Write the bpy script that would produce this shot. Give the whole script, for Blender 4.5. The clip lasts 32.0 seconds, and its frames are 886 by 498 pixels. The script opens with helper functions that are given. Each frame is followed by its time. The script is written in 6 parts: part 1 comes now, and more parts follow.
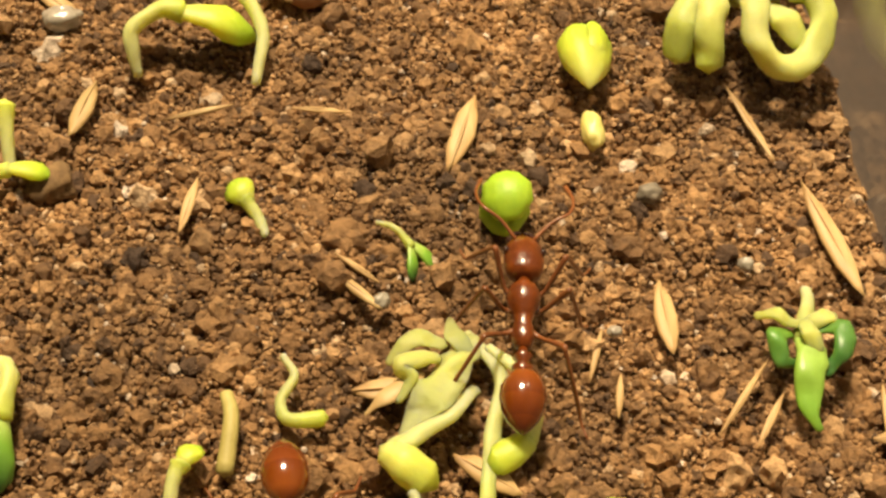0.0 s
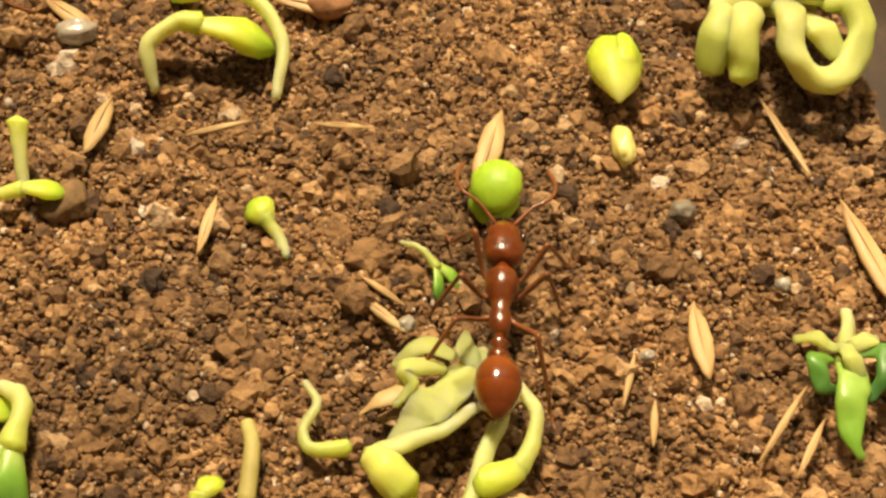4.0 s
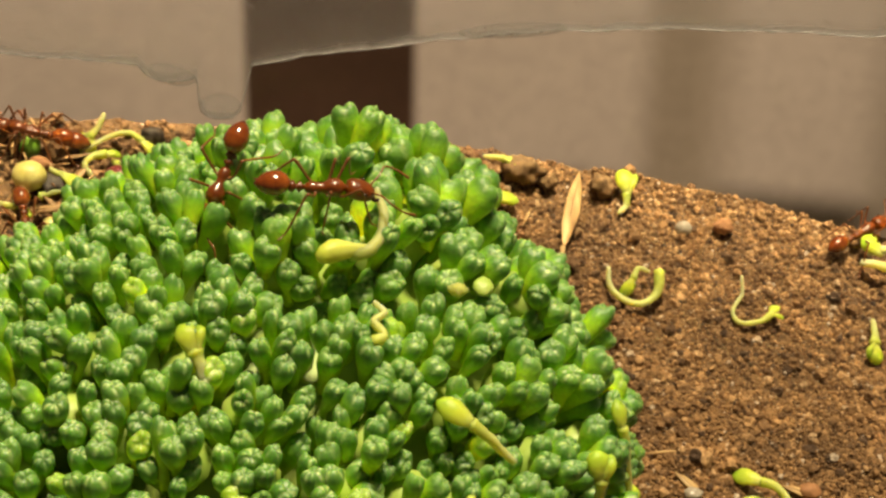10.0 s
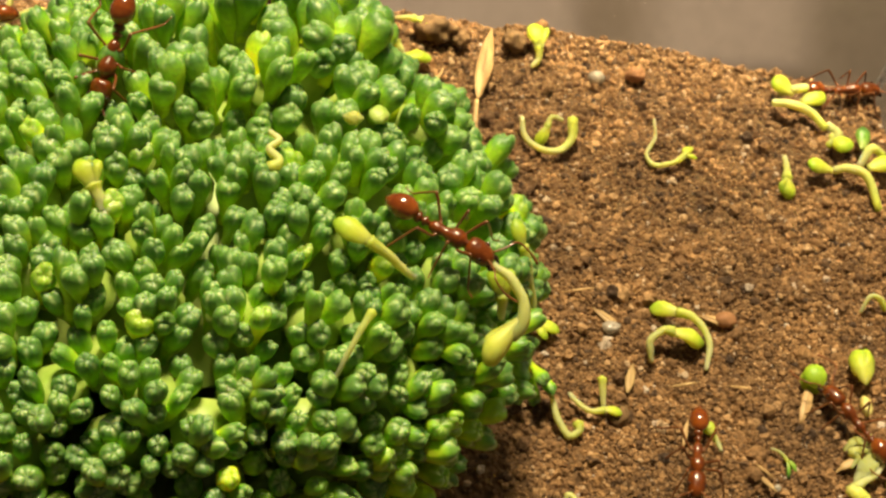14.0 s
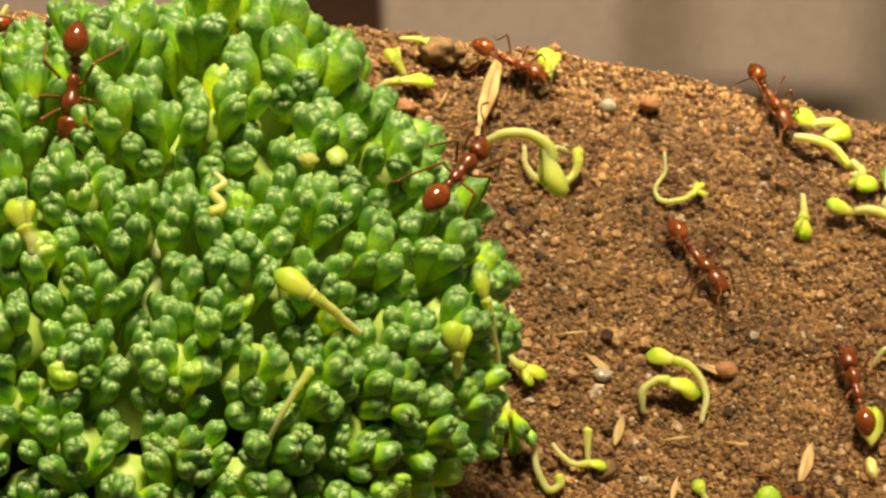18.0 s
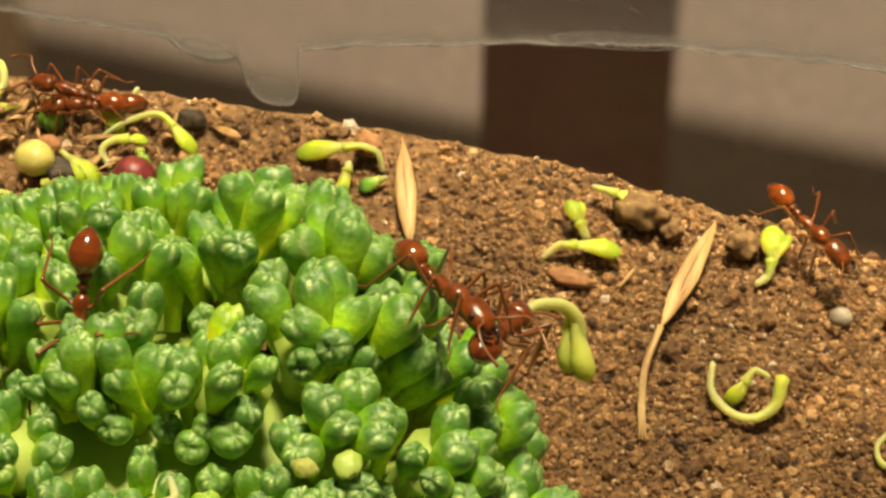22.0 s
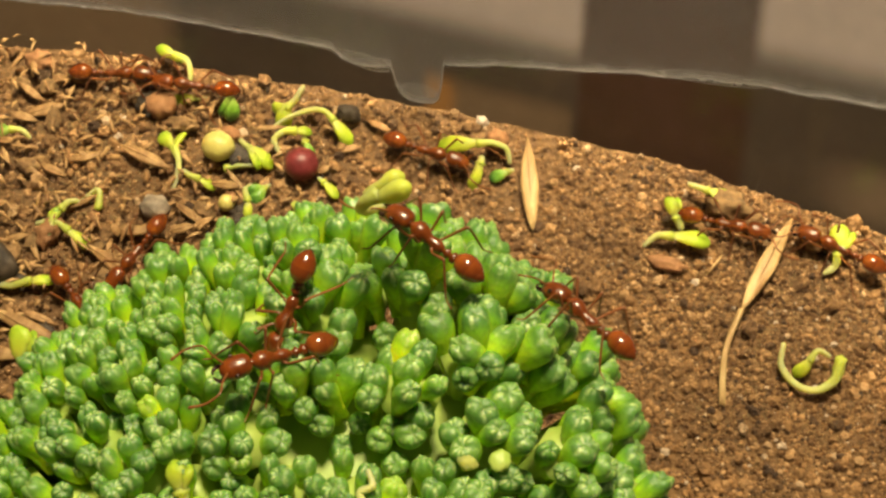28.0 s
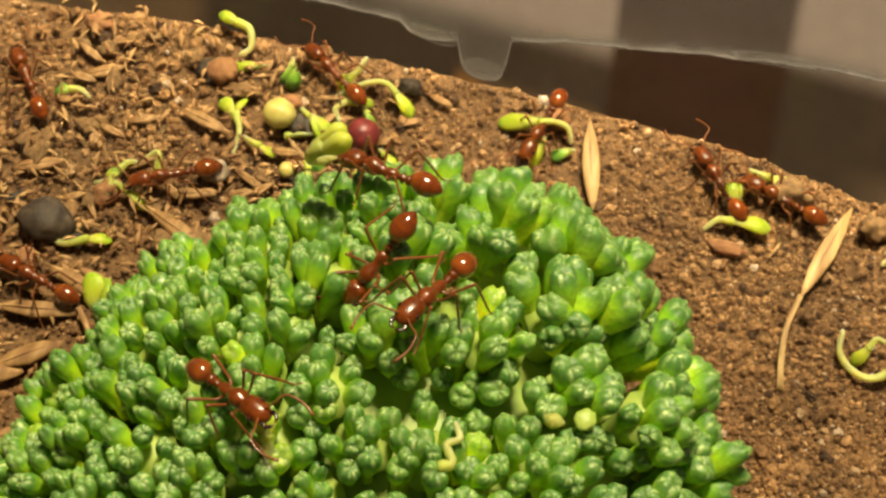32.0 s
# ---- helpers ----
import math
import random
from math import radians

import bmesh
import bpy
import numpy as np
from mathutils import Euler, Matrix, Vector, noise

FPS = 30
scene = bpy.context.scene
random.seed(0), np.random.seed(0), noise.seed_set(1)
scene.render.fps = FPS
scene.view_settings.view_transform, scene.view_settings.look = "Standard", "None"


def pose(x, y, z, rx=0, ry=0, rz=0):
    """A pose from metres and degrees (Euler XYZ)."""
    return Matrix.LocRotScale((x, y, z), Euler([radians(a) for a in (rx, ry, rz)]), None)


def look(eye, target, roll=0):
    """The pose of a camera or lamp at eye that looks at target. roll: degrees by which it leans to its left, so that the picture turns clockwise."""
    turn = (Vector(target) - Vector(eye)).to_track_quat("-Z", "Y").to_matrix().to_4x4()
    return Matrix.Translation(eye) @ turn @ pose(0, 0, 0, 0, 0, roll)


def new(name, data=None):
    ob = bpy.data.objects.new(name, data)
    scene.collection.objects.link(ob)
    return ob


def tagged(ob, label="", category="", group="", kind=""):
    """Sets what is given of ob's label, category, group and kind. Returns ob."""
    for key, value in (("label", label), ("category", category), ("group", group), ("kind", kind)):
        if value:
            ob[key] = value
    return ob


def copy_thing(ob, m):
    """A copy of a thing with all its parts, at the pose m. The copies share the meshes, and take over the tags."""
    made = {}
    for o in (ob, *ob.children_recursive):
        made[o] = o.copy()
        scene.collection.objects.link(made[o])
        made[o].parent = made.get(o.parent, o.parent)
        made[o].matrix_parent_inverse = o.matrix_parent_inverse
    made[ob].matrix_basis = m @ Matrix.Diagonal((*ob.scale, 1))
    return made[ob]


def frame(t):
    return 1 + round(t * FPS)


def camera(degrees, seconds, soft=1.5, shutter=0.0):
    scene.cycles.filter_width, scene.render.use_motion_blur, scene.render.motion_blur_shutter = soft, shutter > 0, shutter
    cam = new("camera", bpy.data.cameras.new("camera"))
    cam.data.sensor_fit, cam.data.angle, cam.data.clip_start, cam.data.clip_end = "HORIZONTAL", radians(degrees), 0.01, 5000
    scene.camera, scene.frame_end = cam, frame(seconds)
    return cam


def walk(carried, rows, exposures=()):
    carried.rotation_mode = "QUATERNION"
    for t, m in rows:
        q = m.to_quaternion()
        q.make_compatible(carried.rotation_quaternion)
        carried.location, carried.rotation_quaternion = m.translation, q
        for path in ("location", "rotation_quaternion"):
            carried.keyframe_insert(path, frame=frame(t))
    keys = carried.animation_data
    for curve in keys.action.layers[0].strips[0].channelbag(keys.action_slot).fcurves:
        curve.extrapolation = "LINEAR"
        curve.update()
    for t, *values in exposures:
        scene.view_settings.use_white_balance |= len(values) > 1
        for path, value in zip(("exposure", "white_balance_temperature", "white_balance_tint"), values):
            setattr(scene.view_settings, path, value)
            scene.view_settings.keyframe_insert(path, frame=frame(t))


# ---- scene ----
cam = camera(32.5, 32.0, soft=2.6)
PATH = [
    (0, (3.158, -3.722, 4.299), (4.395, 0.927, -2.093), 8.70),
    (0.5, (3.159, -3.709, 4.250), (4.430, 0.925, -2.146), 9.04),
    (1, (3.163, -3.700, 4.230), (4.432, 0.931, -2.169), 9.02),
    (1.5, (3.130, -3.683, 4.227), (4.401, 0.931, -2.184), 9.17),
    (2, (3.146, -3.663, 4.262), (4.367, 0.948, -2.160), 8.73),
    (2.5, (3.130, -3.668, 4.231), (4.375, 0.973, -2.165), 8.92),
    (3, (3.106, -3.614, 4.219), (4.297, 1.034, -2.183), 8.36),
    (3.5, (3.133, -3.538, 4.182), (4.314, 1.114, -2.219), 8.18),
    (5.5, (3.159, -3.638, 4.326), (4.238, 0.964, -2.128), 6.92),
    (6, (3.012, -3.559, 4.365), (4.268, 0.982, -2.101), 8.98),
    (6.5, (2.172, -4.515, 5.864), (3.738, 0.054, -0.513), 12.89),
    (7, (1.224, -7.063, 9.069), (2.407, -2.208, 2.822), 10.40),
    (7.5, (-0.208, -8.800, 12.146), (0.997, -3.985, 5.872), 12.24),
    (8, (-1.375, -9.710, 13.824), (-0.185, -4.881, 7.558), 13.76),
    (8.5, (-2.065, -9.509, 14.342), (-0.892, -4.655, 8.092), 14.60),
    (9, (-1.478, -6.311, 11.181), (-0.361, -1.508, 4.882), 15.56),
    (9.5, (-0.999, -5.141, 9.707), (0.028, -0.230, 3.475), 14.95),
    (10, (-1.042, -5.183, 9.877), (0.083, -0.211, 3.712), 15.18),
    (10.5, (-0.997, -5.319, 9.822), (0.127, -0.352, 3.653), 14.71),
    (11, (-0.925, -5.431, 9.804), (0.206, -0.527, 3.584), 14.49),
    (11.5, (-0.899, -5.502, 9.820), (0.242, -0.658, 3.556), 14.32),
    (12, (-0.862, -5.489, 9.748), (0.296, -0.697, 3.448), 14.21),
    (12.5, (-0.740, -5.540, 9.595), (0.428, -0.780, 3.272), 14.02),
    (13, (-0.795, -5.557, 9.639), (0.411, -0.826, 3.302), 14.05),
    (13.5, (-0.687, -5.813, 9.770), (0.559, -1.100, 3.427), 14.08),
    (14, (-0.568, -5.853, 9.692), (0.713, -1.157, 3.344), 13.95),
    (14.5, (-0.347, -5.914, 9.498), (0.951, -1.241, 3.136), 13.99),
    (16.5, (-0.461, -5.951, 9.738), (0.820, -1.265, 3.382), 14.22),
    (17, (-0.253, -5.751, 9.668), (0.947, -1.053, 3.304), 13.47),
    (17.5, (-0.051, -5.585, 9.662), (0.991, -0.908, 3.256), 12.66),
    (18, (0.287, -5.275, 9.617), (1.088, -0.616, 3.163), 11.28),
    (18.5, (0.684, -5.010, 9.546), (1.191, -0.390, 3.034), 9.79),
    (19, (1.066, -4.541, 9.378), (1.279, 0.032, 2.817), 8.42),
    (19.5, (1.428, -3.643, 9.285), (1.428, 0.831, 2.653), 8.05),
    (20, (1.568, -3.267, 9.085), (1.250, 1.140, 2.416), 5.82),
    (20.5, (1.538, -2.961, 8.940), (0.962, 1.341, 2.220), 4.08),
    (21, (1.779, -2.484, 8.812), (0.963, 1.729, 2.061), 1.96),
    (21.5, (1.691, -2.254, 8.844), (0.710, 1.858, 2.052), 0.56),
    (22, (1.659, -2.021, 8.820), (0.555, 1.963, 1.971), -0.95),
    (22.5, (1.820, -1.733, 8.816), (0.653, 2.091, 1.887), -2.36),
    (23, (2.219, -1.530, 9.272), (1.027, 2.088, 2.237), -3.76),
    (23.5, (2.328, -1.612, 9.870), (1.126, 1.790, 2.730), -4.94),
    (24, (2.309, -1.317, 10.026), (1.111, 1.892, 2.797), -5.87),
    (24.5, (1.948, -1.123, 10.022), (0.729, 1.946, 2.736), -6.74),
    (25, (1.941, -0.779, 9.786), (0.679, 2.178, 2.460), -7.75),
    (25.5, (1.848, -0.754, 9.713), (0.565, 2.165, 2.376), -7.85),
    (26, (1.667, -0.677, 9.904), (0.343, 2.214, 2.563), -8.46),
    (26.5, (1.542, -1.440, 10.843), (0.224, 1.485, 3.514), -7.89),
    (28.5, (1.223, -2.075, 11.157), (-0.002, 1.065, 3.901), -4.48),
    (29, (1.186, -2.155, 11.071), (-0.016, 1.036, 3.834), -3.58),
    (29.5, (1.196, -2.153, 10.925), (0.004, 1.086, 3.708), -2.88),
    (30, (1.002, -2.249, 10.931), (-0.179, 1.020, 3.725), -2.36),
    (30.5, (0.899, -2.334, 10.999), (-0.262, 0.962, 3.802), -1.51),
    (31, (0.850, -2.411, 10.992), (-0.311, 0.879, 3.793), -1.27),
    (31.5, (0.794, -2.532, 10.969), (-0.362, 0.744, 3.762), -0.95),
    (32, (0.729, -2.582, 10.977), (-0.420, 0.670, 3.758), -0.63),
]
walk(cam, [(t, look([v * 0.01 for v in eye], [v * 0.01 for v in target], roll)) for t, eye, target, roll in PATH], [(0, 0.29, 6500, 16), (6, 0.27, 6500, 16), (8, 0.15, 6500, 11), (9, -0.08, 6500, 10), (11, -0.1, 6500, 10), (13, 0.0, 6500, 10), (17, 0.1, 6500, 10), (20, -0.2, 6500, 10), (32, -0.22, 6500, 10)])

# ---------------------------------------------------------------- light
world = bpy.data.worlds.new("room")
scene.world = world
world.use_nodes = True
world.node_tree.nodes["Background"].inputs[0].default_value = (0.9, 0.74, 0.5, 1)
world.node_tree.nodes["Background"].inputs[1].default_value = 0.082


def lamp(name, eye, target, watts, size, colour):
    data = bpy.data.lights.new(name, "AREA")
    data.shape, data.size, data.energy, data.color = "DISK", size, watts, colour
    ob = new(name, data)
    ob.matrix_world = look(eye, target)
    return ob


lamp("desk_lamp_light", (0.0, 0.14, 0.33), (0.0, 0.0, 0.0), 2.55, 0.06, (1.0, 0.84, 0.53))
scene.view_settings.exposure = 0.0

# ---------------------------------------------------------------- materials


def nodes_of(name):
    m = bpy.data.materials.new(name)
    m.use_nodes = True
    t = m.node_tree
    return m, t, t.nodes["Principled BSDF"]


def ramp(t, fac, stops):
    r = t.nodes.new("ShaderNodeValToRGB")
    el = r.color_ramp.elements
    while len(el) < len(stops):
        el.new(0.5)
    for e, (p, c) in zip(el, stops):
        e.position, e.color = p, (*c, 1)
    t.links.new(fac, r.inputs[0])
    return r.outputs[0]


def noise_of(t, scale, detail=4, rough=0.6, space="Object"):
    co = t.nodes.new("ShaderNodeTexCoord")
    n = t.nodes.new("ShaderNodeTexNoise")
    n.inputs["Scale"].default_value, n.inputs["Detail"].default_value, n.inputs["Roughness"].default_value = scale, detail, rough
    t.links.new(co.outputs[space], n.inputs["Vector"])
    return n.outputs[0]


def mixed(t, fac, a, b, mode="MIX"):
    m = t.nodes.new("ShaderNodeMix")
    m.data_type, m.blend_type = "RGBA", mode
    for k, v in ((0, fac), (6, a), (7, b)):
        if hasattr(v, "is_linked"):
            t.links.new(v, m.inputs[k])
        else:
            m.inputs[k].default_value = v if k == 0 else (*v, 1)
    return m.outputs[2]


def bumped(t, p, height, strength, distance):
    b = t.nodes.new("ShaderNodeBump")
    b.inputs["Strength"].default_value, b.inputs["Distance"].default_value = strength, distance
    t.links.new(height, b.inputs["Height"])
    t.links.new(b.outputs[0], p.inputs["Normal"])


def attribute(t, name):
    a = t.nodes.new("ShaderNodeAttribute")
    a.attribute_name = name
    return a.outputs["Fac"]


def island(t):
    return t.nodes.new("ShaderNodeNewGeometry").outputs["Random Per Island"]


def single(t):
    return t.nodes.new("ShaderNodeObjectInfo").outputs["Random"]


def soil_material():
    m, t, p = nodes_of("soil")
    big = noise_of(t, 120, 3)
    fine = noise_of(t, 2800, 5, 0.7)
    base = ramp(t, island(t), [(0.0, (0.065, 0.034, 0.016)), (0.12, (0.18, 0.095, 0.037)), (0.65, (0.325, 0.180, 0.070)), (0.85, (0.44, 0.260, 0.113)), (0.96, (0.52, 0.33, 0.162)), (0.985, (0.58, 0.43, 0.278)), (1.0, (0.66, 0.57, 0.487))])
    patch = ramp(t, big, [(0.35, (0.62, 0.6, 0.58)), (0.65, (1.1, 1.08, 1.05))])
    speck = ramp(t, fine, [(0.32, (0.6, 0.57, 0.55)), (0.6, (1.18, 1.15, 1.12))])
    c = mixed(t, 1.0, mixed(t, 1.0, base, patch, "MULTIPLY"), speck, "MULTIPLY")
    t.links.new(c, p.inputs["Base Color"])
    p.inputs["Roughness"].default_value = 0.75
    bumped(t, p, fine, 1.0, 0.00024)
    return m


def bed_material():
    m, t, p = nodes_of("soil_bed")
    grains = t.nodes.new("ShaderNodeTexVoronoi")
    grains.inputs["Scale"].default_value = 1700
    co = t.nodes.new("ShaderNodeTexCoord")
    t.links.new(co.outputs["Object"], grains.inputs["Vector"])
    fine = noise_of(t, 1500, 6, 0.7)
    c = ramp(t, fine, [(0.25, (0.046, 0.024, 0.009)), (0.5, (0.14, 0.072, 0.026)), (0.75, (0.24, 0.13, 0.045))])
    t.links.new(c, p.inputs["Base Color"])
    p.inputs["Roughness"].default_value = 0.85
    bumped(t, p, grains.outputs["Distance"], 1.0, 0.0003)
    return m


def bud_material(rnd):
    m, t, p = nodes_of("bud")
    h = attribute(t, "h")
    seam = attribute(t, "seam")
    body = ramp(t, h, [(0.0, (0.56, 0.70, 0.012)), (0.5, (0.52, 0.72, 0.012)), (0.68, (0.42, 0.66, 0.014)), (0.79, (0.24, 0.47, 0.022)), (0.88, (0.102, 0.240, 0.034)), (1.0, (0.096, 0.210, 0.048))])
    r = rnd(t)
    tint = ramp(t, r, [(0.0, (0.72, 0.84, 0.85)), (0.5, (1.0, 1.0, 1.0)), (0.9, (1.25, 1.18, 0.95)), (0.955, (1.3, 1.25, 0.9)), (0.97, (2.4, 1.8, 0.7)), (1.0, (3.2, 2.2, 0.6))])
    c = mixed(t, 1.0, body, tint, "MULTIPLY")
    # waxy bloom on the crowns
    bloom = ramp(t, noise_of(t, 500, 5, 0.65), [(0.42, (0.0,) * 3), (0.75, (0.24,) * 3)])
    c = mixed(t, bloom, c, (0.28, 0.46, 0.14))
    edge = t.nodes.new("ShaderNodeMath")
    edge.operation = "MULTIPLY"
    t.links.new(ramp(t, seam, [(0.35, (0.0,) * 3), (0.75, (0.68,) * 3)]), edge.inputs[0])
    t.links.new(ramp(t, noise_of(t, 900, 3, 0.6), [(0.42, (0.12,) * 3), (0.62, (1.0,) * 3)]), edge.inputs[1])
    c = mixed(t, edge.outputs[0], c, (0.58, 0.70, 0.31))
    spot = noise_of(t, 1100, 4, 0.6)
    c = mixed(t, 1.0, c, ramp(t, spot, [(0.3, (0.74, 0.78, 0.76)), (0.7, (1.2, 1.18, 1.16))]), "MULTIPLY")
    t.links.new(c, p.inputs["Base Color"])
    t.links.new(ramp(t, spot, [(0.3, (0.50,) * 3), (0.7, (0.34,) * 3)]), p.inputs["Roughness"])
    p.inputs["Subsurface Weight"].default_value = 0.5
    p.inputs["Subsurface Radius"].default_value = (0.6, 1.0, 0.08)
    p.inputs["Subsurface Scale"].default_value = 0.0012
    bumped(t, p, noise_of(t, 1800, 4), 0.6, 0.00012)
    return m


def plain(name, stops, scale, rough, bump=0.3, metal=0.0, sub=0.0, coat=0.0, attr=False, stretch=None, spec=0.5):
    m, t, p = nodes_of(name)
    n = noise_of(t, scale, 5, 0.6)
    if stretch:
        co = t.nodes.new("ShaderNodeTexCoord")
        mp = t.nodes.new("ShaderNodeMapping")
        mp.inputs["Scale"].default_value = stretch
        nn = t.nodes.new("ShaderNodeTexNoise")
        nn.inputs["Scale"].default_value = scale
        t.links.new(co.outputs["Object"], mp.inputs[0])
        t.links.new(mp.outputs[0], nn.inputs["Vector"])
        n = nn.outputs[0]
    if attr:
        c = ramp(t, attribute(t, "h"), stops)
        c = mixed(t, 1.0, c, ramp(t, n, [(0.3, (0.8, 0.8, 0.75)), (0.7, (1.12, 1.1, 1.1))]), "MULTIPLY")
    else:
        c = ramp(t, n, stops)
    c = mixed(t, 1.0, c, ramp(t, single(t), [(0.0, (0.85, 0.88, 0.85)), (1.0, (1.12, 1.1, 1.1))]), "MULTIPLY")
    t.links.new(c, p.inputs["Base Color"])
    p.inputs["Roughness"].default_value, p.inputs["Metallic"].default_value = rough, metal
    p.inputs["Coat Weight"].default_value, p.inputs["Coat Roughness"].default_value = coat, 0.12
    p.inputs["Specular IOR Level"].default_value = spec
    if sub:
        p.inputs["Subsurface Weight"].default_value = sub
        p.inputs["Subsurface Radius"].default_value = (1.0, 0.8, 0.25)
        p.inputs["Subsurface Scale"].default_value = 0.0022
    if bump:
        bumped(t, p, n, bump, 0.0001)
    return m


def clear_material(name, ior, smooth, dull):
    m, t, p = nodes_of(name)
    p.inputs["Base Color"].default_value = (0.93, 0.9, 0.86, 1)
    p.inputs["Transmission Weight"].default_value = 1.0
    p.inputs["IOR"].default_value = ior
    t.links.new(ramp(t, noise_of(t, 260, 4), [(0.3, (smooth,) * 3), (0.75, (dull,) * 3)]), p.inputs["Roughness"])
    return m


def film_material():
    m, t, p = nodes_of("dried_film")
    out = t.nodes["Material Output"]
    see = t.nodes.new("ShaderNodeBsdfTransparent")
    mix = t.nodes.new("ShaderNodeMixShader")
    streak = noise_of(t, 700, 6, 0.7)
    smear = ramp(t, noise_of(t, 95, 5, 0.62), [(0.38, (0.0,) * 3), (0.55, (0.022,) * 3), (0.72, (0.055,) * 3)])
    edge = attribute(t, "h")
    veil = t.nodes.new("ShaderNodeMath")
    veil.operation = "ADD"
    t.links.new(ramp(t, streak, [(0.35, (0.15,) * 3), (0.6, (0.21,) * 3), (0.74, (0.40,) * 3)]), veil.inputs[0])
    cloud = t.nodes.new("ShaderNodeMath")
    cloud.operation = "ADD"
    t.links.new(edge, cloud.inputs[0])
    t.links.new(smear, cloud.inputs[1])
    t.links.new(cloud.outputs[0], veil.inputs[1])
    t.links.new(veil.outputs[0], mix.inputs[0])
    t.links.new(see.outputs[0], mix.inputs[1])
    glow = t.nodes.new("ShaderNodeBsdfTranslucent")
    glow.inputs[0].default_value = (0.40, 0.39, 0.40, 1)
    both = t.nodes.new("ShaderNodeMixShader")
    both.inputs[0].default_value = 0.5
    t.links.new(p.outputs[0], both.inputs[1])
    t.links.new(glow.outputs[0], both.inputs[2])
    t.links.new(both.outputs[0], mix.inputs[2])
    t.links.new(mix.outputs[0], out.inputs[0])
    p.inputs["Base Color"].default_value = (0.40, 0.39, 0.40, 1)
    p.inputs["Roughness"].default_value = 0.35
    return m


SOIL, BED = soil_material(), bed_material()
BUD_ONE, BUD_MANY = bud_material(single), bud_material(island)
STEM = plain("floret_stem", [(0.3, (0.27, 0.42, 0.05)), (0.7, (0.44, 0.53, 0.13))], 260, 0.5, 0.8, sub=0.2)
# duller than the stem green; its colour also holds the shade under the head
SHADED_STALK = plain("shaded_floret_stalk", [(0.3, (0.11, 0.17, 0.025)), (0.7, (0.20, 0.26, 0.05))], 260, 0.55, 0.8)
SPROUT = plain("sprout_stem", [(0.0, (0.52, 0.51, 0.25)), (0.6, (0.47, 0.49, 0.16)), (1.0, (0.42, 0.49, 0.075))], 380, 0.5, 0.9, sub=0.8, attr=True, spec=0.3)
LEAF = plain("seed_leaf", [(0.0, (0.57, 0.57, 0.15)), (0.5, (0.48, 0.56, 0.05)), (1.0, (0.28, 0.46, 0.02))], 380, 0.48, 0.9, sub=0.8, attr=True, spec=0.35)
GREEN = plain("green_leaf", [(0.0, (0.46, 0.55, 0.14)), (0.5, (0.17, 0.36, 0.03)), (1.0, (0.035, 0.13, 0.025))], 700, 0.4, 0.3, sub=0.15, attr=True)
PALE = plain("pale_leaf", [(0.3, (0.34, 0.36, 0.08)), (0.55, (0.43, 0.44, 0.13)), (0.7, (0.52, 0.51, 0.20))], 330, 0.55, 0.9, sub=0.8, spec=0.25)
ANT = plain("ant_shell", [(0.3, (0.06, 0.011, 0.001)), (0.7, (0.19, 0.042, 0.0035))], 1500, 0.28, 0.8, sub=0.0, coat=0.5)
GASTER = plain("ant_gaster", [(0.0, (0.08, 0.014, 0.002)), (0.2, (0.16, 0.034, 0.004)), (0.23, (0.12, 0.024, 0.003)), (0.5, (0.20, 0.045, 0.005)), (0.53, (0.15, 0.031, 0.004)), (0.85, (0.26, 0.066, 0.008)), (1.0, (0.12, 0.024, 0.004))], 500, 0.17, 0.1, sub=0.15, coat=1.0, attr=True)
ANT_LEG = plain("ant_leg", [(0.3, (0.13, 0.038, 0.010)), (0.7, (0.24, 0.08, 0.022))], 900, 0.32, 0.1, coat=0.3)
ANT_DARK = plain("ant_dark", [(0.3, (0.02, 0.008, 0.005)), (0.7, (0.05, 0.015, 0.008))], 900, 0.25, 0.0, coat=0.5)
STRAW = plain("old_straw", [(0.3, (0.16, 0.075, 0.025)), (0.5, (0.30, 0.165, 0.06)), (0.7, (0.46, 0.29, 0.12))], 900, 0.6, 0.7, stretch=(1.0, 0.12, 1.0))
HUSK = plain("dry_husk", [(0.3, (0.30, 0.17, 0.065)), (0.5, (0.45, 0.285, 0.115)), (0.7, (0.58, 0.41, 0.19))], 900, 0.55, 0.5, stretch=(1.0, 0.12, 1.0))
STONE = plain("grey_stone", [(0.3, (0.11, 0.09, 0.07)), (0.5, (0.22, 0.175, 0.13)), (0.72, (0.36, 0.29, 0.22))], 900, 0.6, 0.6)
DARKSTONE = plain("dark_stone", [(0.3, (0.018, 0.012, 0.008)), (0.7, (0.07, 0.048, 0.03))], 900, 0.7, 0.8)
CLOD = plain("soil_clod", [(0.3, (0.10, 0.055, 0.022)), (0.7, (0.26, 0.148, 0.058))], 1300, 0.85, 1.0)
ORANGE = plain("orange_stone", [(0.3, (0.20, 0.085, 0.032)), (0.7, (0.36, 0.17, 0.07))], 900, 0.75, 1.0)
PEARL = plain("pearl_stone", [(0.3, (0.28, 0.23, 0.18)), (0.7, (0.46, 0.41, 0.34))], 700, 0.25, 0.3, coat=0.3)
OLIVE = plain("olive_stem", [(0.3, (0.30, 0.24, 0.06)), (0.7, (0.48, 0.40, 0.13))], 700, 0.6, 0.5)
RED_SEED = plain("red_seed", [(0.3, (0.10, 0.014, 0.016)), (0.7, (0.20, 0.03, 0.03))], 800, 0.4, 0.4)
CREAM_SEED = plain("cream_seed", [(0.3, (0.55, 0.46, 0.12)), (0.7, (0.66, 0.58, 0.2))], 600, 0.4, 0.3, sub=0.2)
